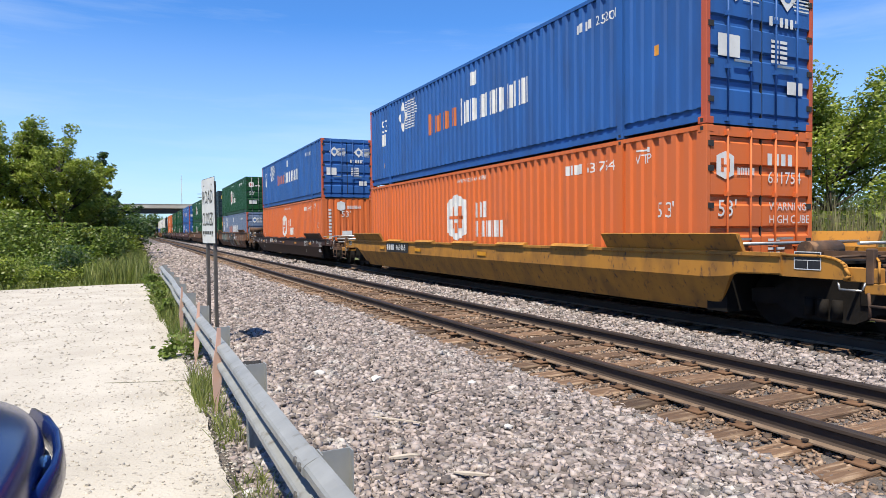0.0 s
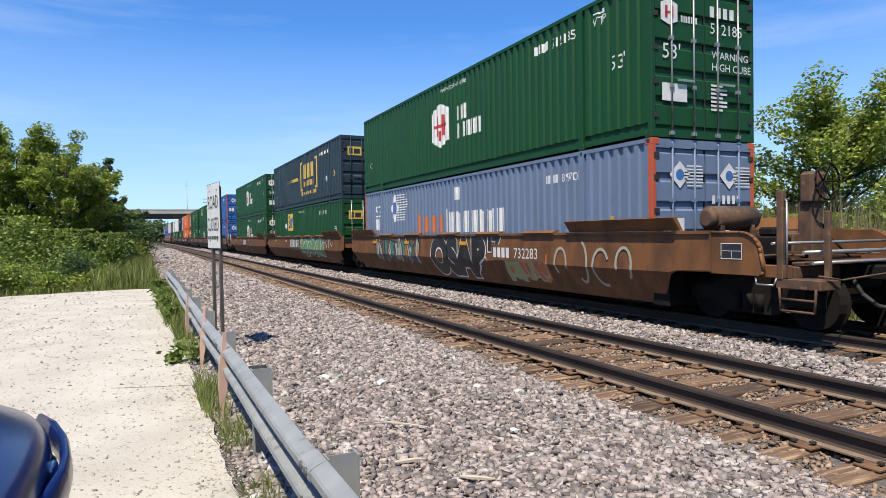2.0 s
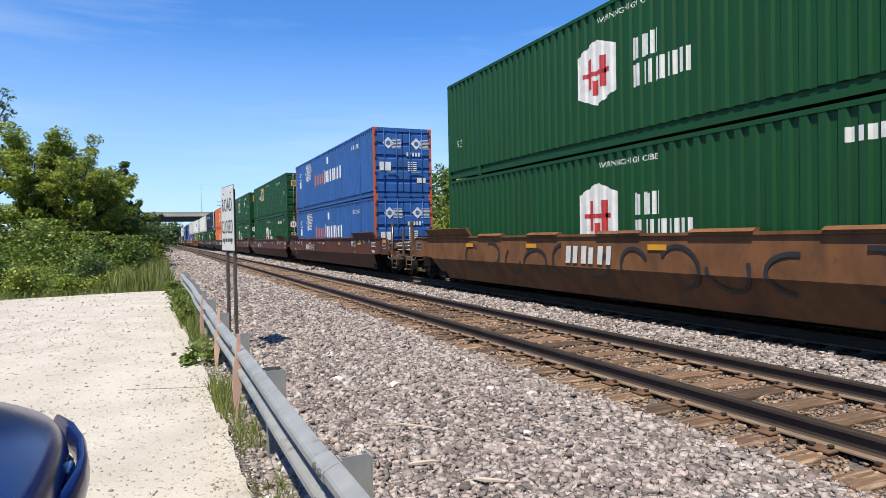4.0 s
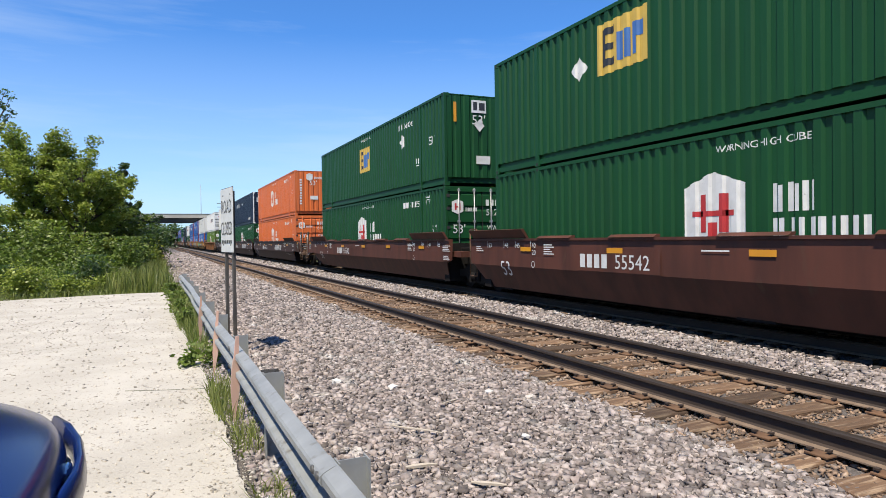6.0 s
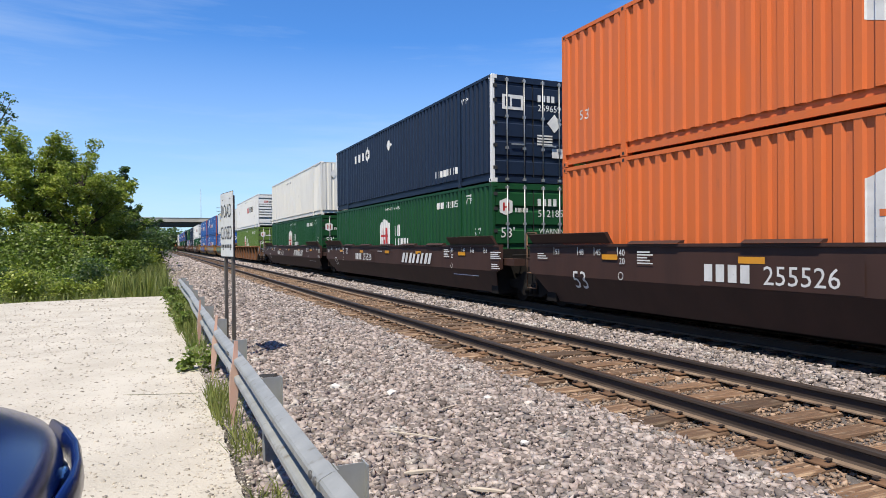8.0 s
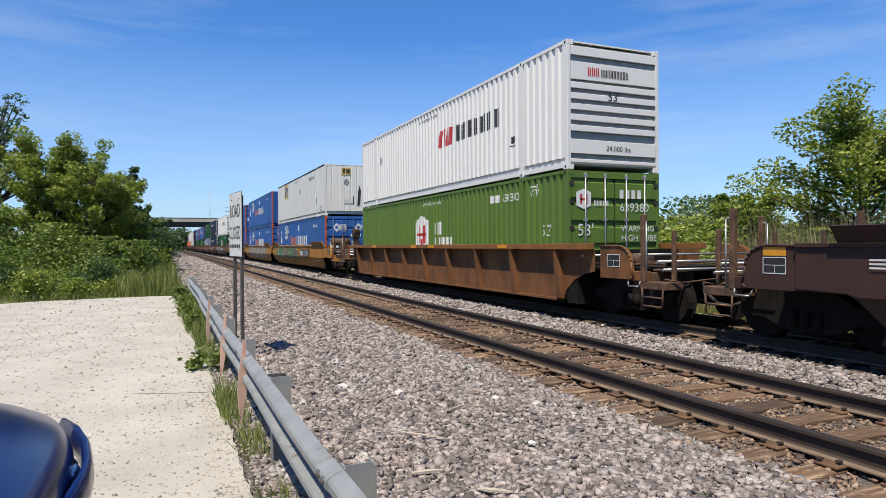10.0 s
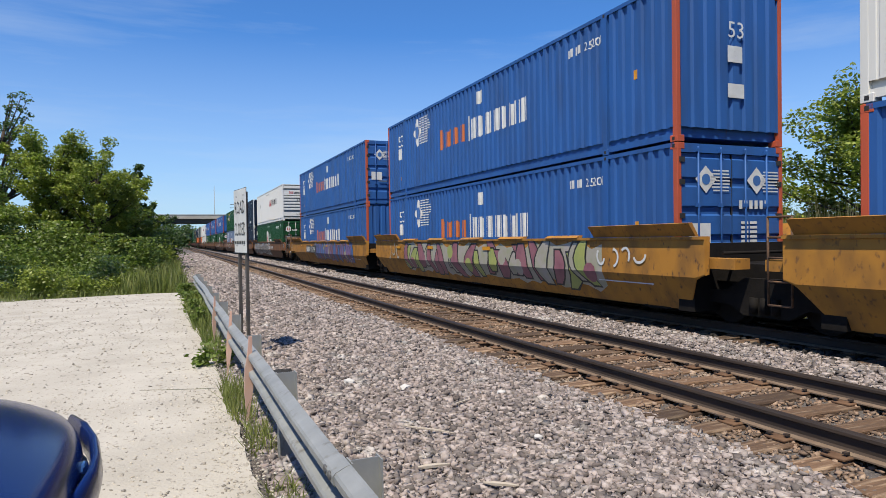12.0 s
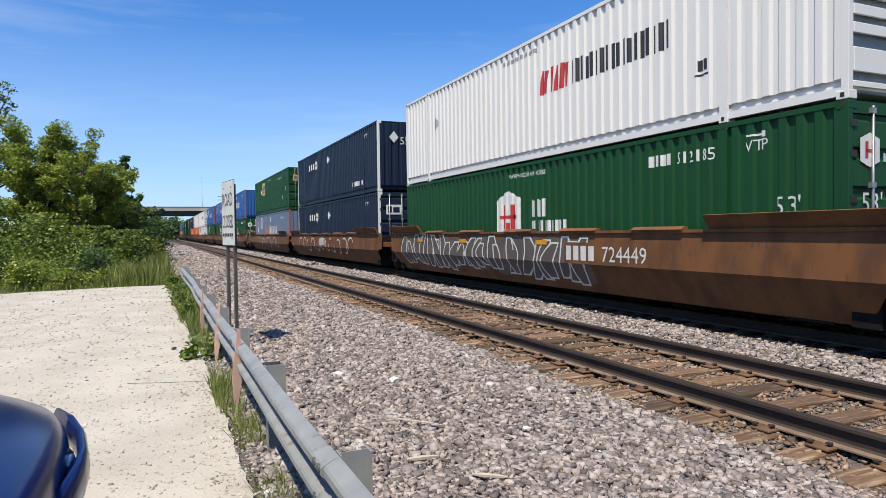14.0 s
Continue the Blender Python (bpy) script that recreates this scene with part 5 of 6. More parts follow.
    for i, (up, low, mat, sill, ends, gap) in enumerate(rows):
        n, u, h = numbers.get(i, ("", 0, 0.2))
        car = well_car(mat, words[mat], sill, ends, n, u, h, brands.get(i), plates=i < 20 and i != 11, ribs=(i == 11))
        if i == 2:
            scrawl(car, 5.9, 1.8, 0.55, 1.40, ["pale", "teal", "pale", "orange", "grey"], 4, letters=7)
            bold_tag(car, "OSAB", 0.95, -2.55, 0.30, 1.44)
            bold_tag(car, "17", -2.62, -3.25, 1.02, 1.40)
            scrawl(car, -3.4, -5.2, 0.35, 1.05, ["lime", "orange"], 6, "pale", letters=3)
            swirls(car, -5.4, -8.0, 0.45, 1.3, "pale", 7, 4, 0.06)
        elif i == 3:
            scrawl(car, -0.95, -6.0, 0.42, 1.44, ["green", "green", "teal"], 9, "white", letters=4)
            swirls(car, -6.3, -7.5, 0.95, 1.35, "white", 3, 4, 0.05)
            swirls(car, 5.2, 2.2, 0.8, 1.3, "black", 5, 7, 0.03)
        elif i == 12:
            scrawl(car, 6.9, -1.6, 0.5, 1.45, ["teal", "pink", "lime", "teal", "green"], 12, "black", letters=9)
        elif i == 13:
            swirls(car, 7.4, 5.9, 0.8, 1.4, "pale", 8, 3, 0.06)
            scrawl(car, 5.5, -6.3, 0.36, 1.44, ["pink", "pink", "lime", "pink", "pale"], 14, "black", letters=9)
            swirls(car, -6.1, -7.6, 0.95, 1.3, "white", 3, 4, 0.05)
        elif i == 14:
            scrawl(car, 2.2, -6.6, 0.42, 1.44, ["blue", "pink", "pale", "blue", "violet"], 16, "black", letters=9)
        elif i == 15:
            scrawl(car, 7.5, -3.0, 0.36, 1.44, ["grey"], 21, "white", letters=9)
        elif i in (4, 16, 17, 18):
            swirls(car, 6.5, -5.5, 0.55, 1.3, "white" if i > 10 else "black", 30 + i, 11, 0.07)
        shift = {0: -0.12, 1: -0.25, 2: -0.12}.get(i, 0.0)
        made.append((car, place + shift, 0.0))
        made.append((box_of(low), place + shift, LOWER_Z))
        made.append((box_of(up), place + shift, UPPER_Z))
        place += gap
    return made


TRAIN = build_train()


# ---- guardrail ----
BOLT = material("dull_bolt", (0.1014, 0.1014, 0.0975), (0.0702, 0.0663, 0.0624), rough=0.6, metal=0.3, scale=20)


def build_guardrail():
    rail = thing("guardrail", "weathered galvanised steel guardrail on steel posts beside the lot", "guardrail", m=pose(0.70, 0, 0))
    prof = [(0.024, 0.275), (0.010, 0.272), (-0.040, 0.248), (-0.050, 0.236), (-0.050, 0.202), (-0.040, 0.190), (0.032, 0.164), (0.032, 0.116), (-0.040, 0.088), (-0.050, 0.077), (-0.050, 0.046), (-0.040, 0.032), (0.010, 0.004), (0.024, 0.0)]
    prof = prof + [(x + 0.006, z) for x, z in reversed(prof)]
    for k in range(-2, 6):
        y0 = 2.80 + 3.81 * (k - 1)
        y1 = y0 + 3.81 + 0.16
        dx = -0.007 if k % 2 else 0.0
        bm = bmesh.new()
        loft(bm, [[(x + dx + 0.006 * math.sin(y * 1.3), y, 0.205 + z + 0.012 * math.sin(y * 0.5)) for x, z in prof] for y in np.linspace(y0, min(y1, 23.0), 9)])
        bmesh.ops.recalc_face_normals(bm, faces=bm.faces[:])
        beam = part("beam", bm, GALV, rail)
        for dy in (0.05, 0.14):
            for z in (0.226, 0.062):
                b = bmesh.new()
                bmesh.ops.create_uvsphere(b, u_segments=10, v_segments=6, radius=0.021)
                b.transform(pose(-0.054 + dx, y0 + dy, 0.205 + z + 0.012 * math.sin(y0 * 0.5)) @ Matrix.Diagonal((0.5, 1.3, 1, 1)))
                part("bolt", b, BOLT, beam)
    post = None
    for k in range(-3, 10):
        y = 2.91 + 2.19 * k
        m = pose(0.120, y, 0, 0, random.uniform(-1, 1), 0)
        if post is None:
            bm = boxed((-0.075, -0.068, -0.05, 0.05, -0.7, 0.475), (0.068, 0.075, -0.05, 0.05, -0.7, 0.475), (-0.068, 0.068, -0.003, 0.003, -0.7, 0.475))
            post = part("post", bm, GALV, rail, m=m)
        else:
            part("post", post.data, None, rail, m=m)


def stake(x, y, height, width, lean, turn, label):
    bm = bmesh.new()
    w = width / 2
    loft(bm, [[(-w * k, -0.008, z), (w * k, -0.008, z), (w * k, 0.008, z), (-w * k, 0.008, z)] for z, k in ((-0.12, 0.08), (0.08, 0.35), (0.28, 0.95), (height * 0.6, 1.0), (height * 0.8, 0.5), (height, 0.35))])
    bmesh.ops.recalc_face_normals(bm, faces=bm.faces[:])
    ob = part("survey_stake", bm, STAKE)
    ob.matrix_basis = pose(x, y, LOT_Z, 0, lean, turn)
    return tagged(ob, label, "stake", "stakes along the guardrail")


def build_sign():
    sign = thing("road_sign", "white road sign on two steel posts, seen almost edge-on", "sign", m=pose(0.985, 10.2, 0, 0, 0, 7.5))
    face = material("sign_sheeting", (0.5616, 0.5694, 0.5616), (0.468, 0.4758, 0.468), rough=0.35, scale=5)
    steel = material("sign_post_steel", (0.0429, 0.039, 0.0351), (0.0702, 0.0624, 0.0546), rough=0.7, scale=6)
    part("panel", boxed((-0.004, 0.004, -0.38, 0.38, 1.34, 2.30), bevel=0.002), face, sign)
    part("panel_back", boxed((0.004, 0.010, -0.385, 0.385, 1.33, 2.31)), steel, sign)
    for y in (-0.25, 0.20):
        part("post", boxed((0.010, 0.055, y - 0.03, y + 0.03, -0.7, 2.25), bevel=0.004), steel, sign)
        for z in (1.45, 2.2):
            part("bolt", tube(bmesh.new(), (-0.012, y, z), (0.01, y, z), 0.012, 6), steel, sign)

    def flat(bm, u, z):
        bm.transform(Matrix(((0, 0, 1, -0.007), (-1, 0, 0, u), (0, 1, 0, z), (0, 0, 0, 1))))
        return bm
    for words, u, z, h in (("ROAD", 0.33, 1.93, 0.20), ("CLOSED", 0.355, 1.60, 0.20)):
        bm = text_mesh(words, h)
        wide = max(v.co.x for v in bm.verts)
        for v in bm.verts:
            v.co.x *= (2 * u - 0.02) / wide
        part("lettering", flat(bm, u, z), MARK_BLACK, sign)
    part("marking_bar", flat(polys(*[rect(i * 0.11, 0, 0.08, 0.05) for i in range(6)]), 0.33, 1.47), MARK_BLACK, sign)


# ---- the parked car ----
def build_car():
    car = thing("car", "glossy dark blue parked car, front corner in view", "car", m=pose(-1.225, 0.05, LOT_Z))
    body_paint = material("metallic_blue", (0.004, 0.014, 0.086), (0.0034, 0.012, 0.074), rough=0.16, scale=2, gloss=0.05)
    trim = material("black_trim", (0.0094, 0.0094, 0.0101), (0.0156, 0.0156, 0.0156), rough=0.6)
    glass = material("dark_glass", (0.0078, 0.0094, 0.0109), (0.0094, 0.0109, 0.0125), rough=0.05, coat=0.6)
    chrome = material("chrome", (0.585, 0.5928, 0.6084), (0.468, 0.468, 0.4836), rough=0.12, metal=1.0)
    rubber = material("tyre_rubber", (0.0156, 0.0156, 0.0156), (0.0234, 0.0234, 0.0234), rough=0.85)

    def ring(y, half, belt, crown, floor=0.22):
        pts = [(-half * 0.9, floor), (-half, floor + 0.16), (-half * 1.0, belt - 0.14), (-half * 0.955, belt - 0.03), (-half * 0.86, belt), (-half * 0.6, crown - 0.03), (-half * 0.25, crown)]
        return [(x, y, z) for x, z in pts] + [(-x, y, z) for x, z in reversed(pts)]

    stations = [(-1.15, 0.78, 0.96, 1.02), (-1.05, 0.86, 1.00, 1.05), (-0.4, 0.90, 1.02, 1.07), (1.3, 0.91, 1.00, 1.12), (1.9, 0.91, 0.97, 1.10), (2.3, 0.905, 0.94, 1.08), (2.7, 0.895, 0.91, 1.05),
                (3.1, 0.87, 0.87, 1.01), (3.45, 0.83, 0.83, 0.97), (3.75, 0.77, 0.79, 0.92), (4.05, 0.68, 0.76, 0.87), (4.3, 0.56, 0.72, 0.81), (4.48, 0.38, 0.66, 0.73)]
    bm = bmesh.new()
    loft(bm, [ring(*s) for s in stations], smooth=True)
    bmesh.ops.recalc_face_normals(bm, faces=bm.faces[:])
    body = part("body", bm, body_paint, car)
    sub = body.modifiers.new("smooth", "SUBSURF")
    sub.levels = sub.render_levels = 2
    bm = bmesh.new()
    loft(bm, [[(s * x, y, z) for s, x, z in ((-1, 0.80, 0.90), (-1, 0.62, top), (1, 0.62, top), (1, 0.80, 0.90))] for y, top in ((-1.0, 0.98), (-0.5, 1.36), (0.6, 1.42), (1.6, 0.99))])
    bmesh.ops.recalc_face_normals(bm, faces=bm.faces[:])
    part("cabin_glass", bm, glass, car)
    part("roof", boxed((-0.60, 0.60, -0.45, 0.62, 1.40, 1.45), bevel=0.02), body_paint, car)
    for s in (-1, 1):
        # headlight recessed in the front corner, with a raised fender lip round it
        bm = bmesh.new()
        outline = [(0.80, 2.72, 0.70), (0.845, 2.95, 0.655), (0.80, 3.30, 0.63), (0.70, 3.62, 0.62), (0.62, 3.66, 0.665), (0.66, 3.35, 0.735), (0.73, 3.0, 0.765)]
        loft(bm, [[(s * (x + 0.035), y + 0.01, z - 0.03) for x, y, z in outline], [(s * (x + 0.052), y + 0.012, z + 0.042) for x, y, z in outline]])
        bmesh.ops.recalc_face_normals(bm, faces=bm.faces[:])
        lamp = part("headlight", bm, trim, car, "dark recessed headlight with chrome reflector")
        for x, y, z, r in ((0.868, 3.02, 0.716, 0.036),):
            b = bmesh.new()
            bmesh.ops.create_uvsphere(b, u_segments=14, v_segments=8, radius=r)
            b.transform(pose(s * x, y, z) @ Matrix.Diagonal((0.6, 2.4, 0.7, 1)))
            part("reflector", b, chrome, lamp)
        lip = [(0.84, 2.2, 0.66), (0.90, 2.55, 0.70), (0.922, 2.8, 0.70), (0.915, 3.05, 0.685), (0.875, 3.4, 0.67), (0.80, 3.75, 0.65), (0.70, 4.05, 0.63)]
        bm = bmesh.new()
        loft(bm, [[(s * (x + 0.026 * math.cos(a * math.tau / 10)), y, z + 0.085 * math.sin(a * math.tau / 10)) for a in range(10)] for x, y, z in lip], smooth=True)
        bmesh.ops.recalc_face_normals(bm, faces=bm.faces[:])
        part("bumper_strip", bm, body_paint, car)
        for y in (-0.35, 2.35):
            bm = bmesh.new()
            loft(bm, [[(s * (0.86 + dx), y + r * math.cos(k * math.tau / 24), 0.31 + r * math.sin(k * math.tau / 24)) for k in range(24)] for dx, r in ((-0.20, 0.2), (-0.20, 0.30), (-0.02, 0.315), (0.02, 0.29), (0.02, 0.2))])
            bmesh.ops.recalc_face_normals(bm, faces=bm.faces[:])
            wheel = part("wheel", bm, rubber, car)
            part("rim", tube(bmesh.new(), (s * 0.70, y, 0.31), (s * 0.87, y, 0.31), 0.19, 16), chrome, wheel)


# ---- plants ----
def leaf_mesh(name, centres, sizes, mat, seed, droop=0.0, long=1.7, turn_up=0.5):
    """Leaves as folded rhombs of two faces, each lying its own way."""
    rng = np.random.default_rng(seed)
    n = len(centres)
    a = rng.uniform(0, math.tau, n)
    d = np.stack([np.cos(a), np.sin(a), rng.normal(-droop, 0.5, n)], 1)
    d /= np.linalg.norm(d, axis=1)[:, None]
    up = rng.normal(0, 1, (n, 3)) * (1 - turn_up) + np.array([0, 0, 1.0]) * turn_up
    s = np.cross(d, up)
    s /= np.linalg.norm(s, axis=1)[:, None] + 1e-9
    sz = np.asarray(sizes)[:, None]
    v = np.stack([centres - d * sz * long / 2, centres + s * sz / 2, centres + d * sz * long / 2, centres - s * sz / 2], 1).reshape(-1, 3)
    me = bpy.data.meshes.new(name)
    me.vertices.add(n * 4)
    me.vertices.foreach_set("co", v.ravel())
    me.loops.add(n * 4)
    me.loops.foreach_set("vertex_index", np.arange(n * 4, dtype=np.int32))
    me.polygons.add(n)
    me.polygons.foreach_set("loop_start", np.arange(0, n * 4, 4, dtype=np.int32))
    me.update(calc_edges=True)
    me.materials.append(mat)
    return me


def tree(x, y, height, spread, mat, label, seed, leaves=9000, size=0.16, low=0.18, slim=False, airy=0.0):
    """Trunk, forking limbs, and a crown of many leaves gathered in clumps round the limb ends."""
    rng = np.random.default_rng(seed)
    z0 = ground_z(x, y) - 0.1
    top = thing("tree", label, "tree", m=pose(x, y, z0))
    bm = bmesh.new()
    r0 = 0.022 * height
    heights = np.linspace(0, height * 0.8, 7)
    bend = np.cumsum(rng.normal(0, 0.03 * height / 6, (7, 2)), 0)
    spine = [Vector((bend[k][0], bend[k][1], heights[k])) for k in range(7)]
    for k in range(6):
        tube(bm, spine[k], spine[k + 1], r0 * (1 - k / 7.5), 7, r0 * (1 - (k + 1) / 7.5))
    tips = []
    for k in range(54 if not slim else 60):
        f = rng.uniform(low, 1.0)
        base = spine[min(6, int(f * 6))]
        a = k * 2.4 + rng.uniform(-0.5, 0.5)
        reach = spread * (math.sin(math.pi * min(1, 0.22 + 0.60 * f)) ** 0.7 if not slim else (1.1 - f) * 0.9) * rng.uniform(0.5, 1.15)
        tip = Vector((base.x + reach * math.cos(a), base.y + reach * math.sin(a), min(height, height * (0.12 + 0.88 * f) + rng.normal(0, 0.055) * height)))
        mid = base.lerp(tip, 0.5) + Vector((0, 0, -0.06 * reach))
        tube(bm, base, mid, r0 * 0.35, 5, r0 * 0.2)
        tube(bm, mid, tip, r0 * 0.2, 5, r0 * 0.05)
        for q in (0.5, 0.78, 1.0):
            tips.append((base.lerp(tip, q), 0.30 + 0.16 * rng.random()))
    part("trunk", bm, BARK, top)
    c = np.array([t[0][:] for t in tips])
    rad = np.array([t[1] for t in tips]) * spread * (0.47 if not slim else 0.27) * (1 - airy * 0.5)
    pick = rng.integers(0, len(c), leaves)
    off = rng.normal(0, 1, (leaves, 3))
    off *= (rng.random(leaves) ** 0.4 / (np.linalg.norm(off, axis=1) + 1e-9))[:, None]
    pts = c[pick] + off * rad[pick][:, None] * np.array([1, 1, 0.75])
    pts[:, 2] = np.maximum(pts[:, 2], 0.25)
    part("crown", leaf_mesh("crown", pts, size * rng.uniform(0.6, 1.3, leaves), mat, seed + 1, 0.2), None, top)
    return top


def thicket(name, label, spots, mat, seed, per=500, size=0.10, kind="stuff", category="bushes"):
    """Low growth as one mass: spots of (x, y, radius, height)."""
    rng = np.random.default_rng(seed)
    pts, sz = [], []
    for x, y, r, h in spots:
        n = int(per * r * h)
        k = max(4, int(6 * r))
        cx, cy, cz = rng.normal(0, r * 0.5, k), rng.normal(0, r * 0.5, k), rng.uniform(0.15, 0.85, k) ** 0.8 * h
        p = rng.integers(0, k, n)
        o = rng.normal(0, 1, (n, 3)) * np.array([0.32 * r, 0.32 * r, 0.24 * h])
        q = np.stack([cx[p] + x, cy[p] + y, cz[p]], 1) + o
        q[:, 2] = np.clip(q[:, 2], 0.02, h * 1.15) + ground_z(x, y)
        pts.append(q)
        sz.append(size * rng.uniform(0.6, 1.4, n))
    return tagged(new(name, leaf_mesh(name, np.concatenate(pts), np.concatenate(sz), mat, seed + 1, 0.1)), label, category, kind=kind)


def blades(name, label, rects, mat, seed, category="grass"):
    """Grass, weeds or reeds: rects of (x0, x1, y0, y1, count, shortest, tallest, width, lean)."""
    rng = np.random.default_rng(seed)
    vs = []
    for x0, x1, y0, y1, n, lo, hi, w, lean in rects:
        x, y = rng.uniform(x0, x1, n), rng.uniform(y0, y1, n)
        z = np.array([max(ground_z(a, b), LOT_Z if a < 0.55 and b < 23 else -9) for a, b in zip(x, y)]) - 0.03
        h, a = lo + (hi - lo) * rng.random(n) ** 1.5, rng.uniform(0, math.tau, n)
        b = rng.normal(0, lean, (n, 2)) * h[:, None]
        dx, dy = np.cos(a) * w / 2, np.sin(a) * w / 2
        p0, p1 = np.stack([x - dx, y - dy, z], 1), np.stack([x + dx, y + dy, z], 1)
        m0 = np.stack([x - dx * 0.8 + b[:, 0] * 0.4, y - dy * 0.8 + b[:, 1] * 0.4, z + h * 0.6], 1)
        m1 = np.stack([x + dx * 0.8 + b[:, 0] * 0.4, y + dy * 0.8 + b[:, 1] * 0.4, z + h * 0.6], 1)
        t = np.stack([x + b[:, 0], y + b[:, 1], z + h], 1)
        vs.append(np.stack([p0, p1, m1, m0, t], 1).reshape(-1, 3))
    v = np.concatenate(vs)
    n = len(v) // 5
    loops = (np.array([0, 1, 2, 3, 3, 2, 4])[None] + 5 * np.arange(n)[:, None]).ravel()
    starts = (np.array([0, 4])[None] + 7 * np.arange(n)[:, None]).ravel()
    me = bpy.data.meshes.new(name)
    me.vertices.add(len(v))
    me.vertices.foreach_set("co", v.ravel())
    me.loops.add(len(loops))
    me.loops.foreach_set("vertex_index", loops.astype(np.int32))
    me.polygons.add(len(starts))
    me.polygons.foreach_set("loop_start", starts.astype(np.int32))
    me.update(calc_edges=True)
    me.materials.append(mat)
    return tagged(new(name, me), label, category, kind="stuff")


def build_plants():
    bright, mid, dark, grass, reed, far = LEAF
    # behind the lot
    tree(-8.7, 42, 10.3, 2.3, dark, "tall airy tree with dark sparse foliage", 1, 4200, 0.10, 0.5, airy=0.6)
    tree(-5.6, 38, 7.3, 2.6, bright, "broad leafy tree with bright green crown", 2, 42000, 0.085, 0.08)
    tree(-3.3, 37, 7.0, 2.3, bright, "leafy young tree with light green crown", 3, 32000, 0.08, 0.06)
    tree(-8.6, 33, 5.0, 2.6, mid, "leafy tree with green crown at the lot's edge", 4, 28000, 0.085, 0.06)
    tree(-2.0, 46, 6.9, 2.2, dark, "slender dark green tree with pointed top", 5, 16000, 0.085, 0.10, slim=True)
    tree(-13.5, 36, 8.0, 3.2, mid, "broad leafy tree with dense green crown", 6, 17000, 0.13, 0.08)
    tree(-2.4, 41, 5.9, 1.8, mid, "small leafy tree with dark green crown", 7, 12000, 0.095, 0.05)
    tree(-1.0, 55, 4.2, 1.7, dark, "low dark green tree near the track", 8, 9000, 0.12, 0.05)
    thicket("undergrowth", "dense green undergrowth and shrubs along the lot", [(-11 + 1.1 * i, 31 + 2.0 * math.sin(i * 2.2), 1.2, 1.7 + 0.7 * math.sin(i * 1.3)) for i in range(9)], mid, 20, 1200, 0.085)
    thicket("undergrowth", "mixed low shrubs along the lot", [(-11.5 + 1.25 * i, 25.4 + 0.9 * math.sin(i * 1.7), 0.55, 0.75 + 0.35 * math.sin(i * 2.3)) for i in range(9)], bright, 21, 3600, 0.055)
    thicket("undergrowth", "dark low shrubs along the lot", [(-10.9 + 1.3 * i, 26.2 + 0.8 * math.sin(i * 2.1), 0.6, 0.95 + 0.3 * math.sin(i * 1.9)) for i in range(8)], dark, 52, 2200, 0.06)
    thicket("undergrowth", "sunlit leafy shrubs before the trees", [(-9.0 + 1.5 * i, 28.5 + 1.1 * math.sin(i * 2.7), 0.8, 1.25 + 0.5 * math.sin(i * 1.6)) for i in range(6)], mid, 53, 2200, 0.065)
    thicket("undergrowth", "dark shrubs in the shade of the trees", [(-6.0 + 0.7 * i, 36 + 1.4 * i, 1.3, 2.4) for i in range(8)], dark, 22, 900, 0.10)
    thicket("undergrowth", "leafy bush beside the track bed", [(-0.5, 38, 0.7, 1.3), (-0.5, 44, 0.8, 1.8), (-0.2, 50, 0.8, 1.9), (-1.1, 47, 1.0, 2.0)], bright, 23, 900, 0.11)
    blades("tall_weeds", "tall green weeds and grass behind the lot", (
        (-14, 0.45, 23.3, 25.5, 3600, 0.06, 0.42, 0.014, 0.45), (-14, 0.6, 25.0, 31, 5000, 0.2, 0.95, 0.018, 0.35), (-1.6, 0.40, 24, 44, 7000, 0.3, 1.05, 0.03, 0.25), (-3, 0.4, 40, 90, 5000, 0.5, 1.2, 0.06, 0.2)), grass, 24, "weeds")
    # small growth along the guardrail
    blades("grass_tuft", "green grass tufts under the guardrail", (
        (0.48, 0.72, 6.2, 7.6, 420, 0.12, 0.42, 0.010, 0.3), (0.56, 0.74, 5.2, 5.9, 220, 0.10, 0.34, 0.009, 0.4), (0.56, 0.78, 3.9, 4.5, 200, 0.06, 0.22, 0.008, 0.5), (0.46, 0.72, 9.6, 13.0, 600, 0.1, 0.34, 0.013, 0.35),
        (0.38, 0.72, 13.0, 23.5, 2300, 0.15, 0.5, 0.016, 0.3)), grass, 25)
    thicket("weed_plant", "broad-leaved dark green weed by the guardrail", [(0.55, 9.2, 0.15, 0.34), (0.50, 13.6, 0.15, 0.38), (0.46, 15.2, 0.18, 0.42), (0.42, 17.5, 0.22, 0.45), (0.4, 20, 0.22, 0.5)], mid, 26, 6500, 0.05)
    # beyond the train
    tree(23.0, 15.0, 7.4, 3.7, bright, "broad leafy tree with sunlit crown beyond the tracks", 30, 38000, 0.090, 0.10, airy=0.1)
    tree(25.5, 11.0, 7.8, 3.4, mid, "large leafy tree beyond the tracks", 31, 28000, 0.10, 0.1)
    tree(23.0, 20.0, 4.6, 1.7, mid, "small leafy tree in the scrub beyond the tracks", 32, 12000, 0.10, 0.08)
    tree(23.5, 35.5, 10.4, 3.4, mid, "tall leafy tree beyond the tracks", 33, 26000, 0.12, 0.1)
    tree(22.0, 42.0, 8.6, 3.0, bright, "leafy tree beyond the tracks", 34, 9000, 0.18, 0.1)
    tree(26.0, 54.0, 8.5, 3.6, mid, "leafy tree far beyond the tracks", 35, 7000, 0.2, 0.1)
    tree(27.5, 6.5, 8.6, 3.2, mid, "leafy tree beyond the tracks", 36, 8000, 0.18, 0.1)
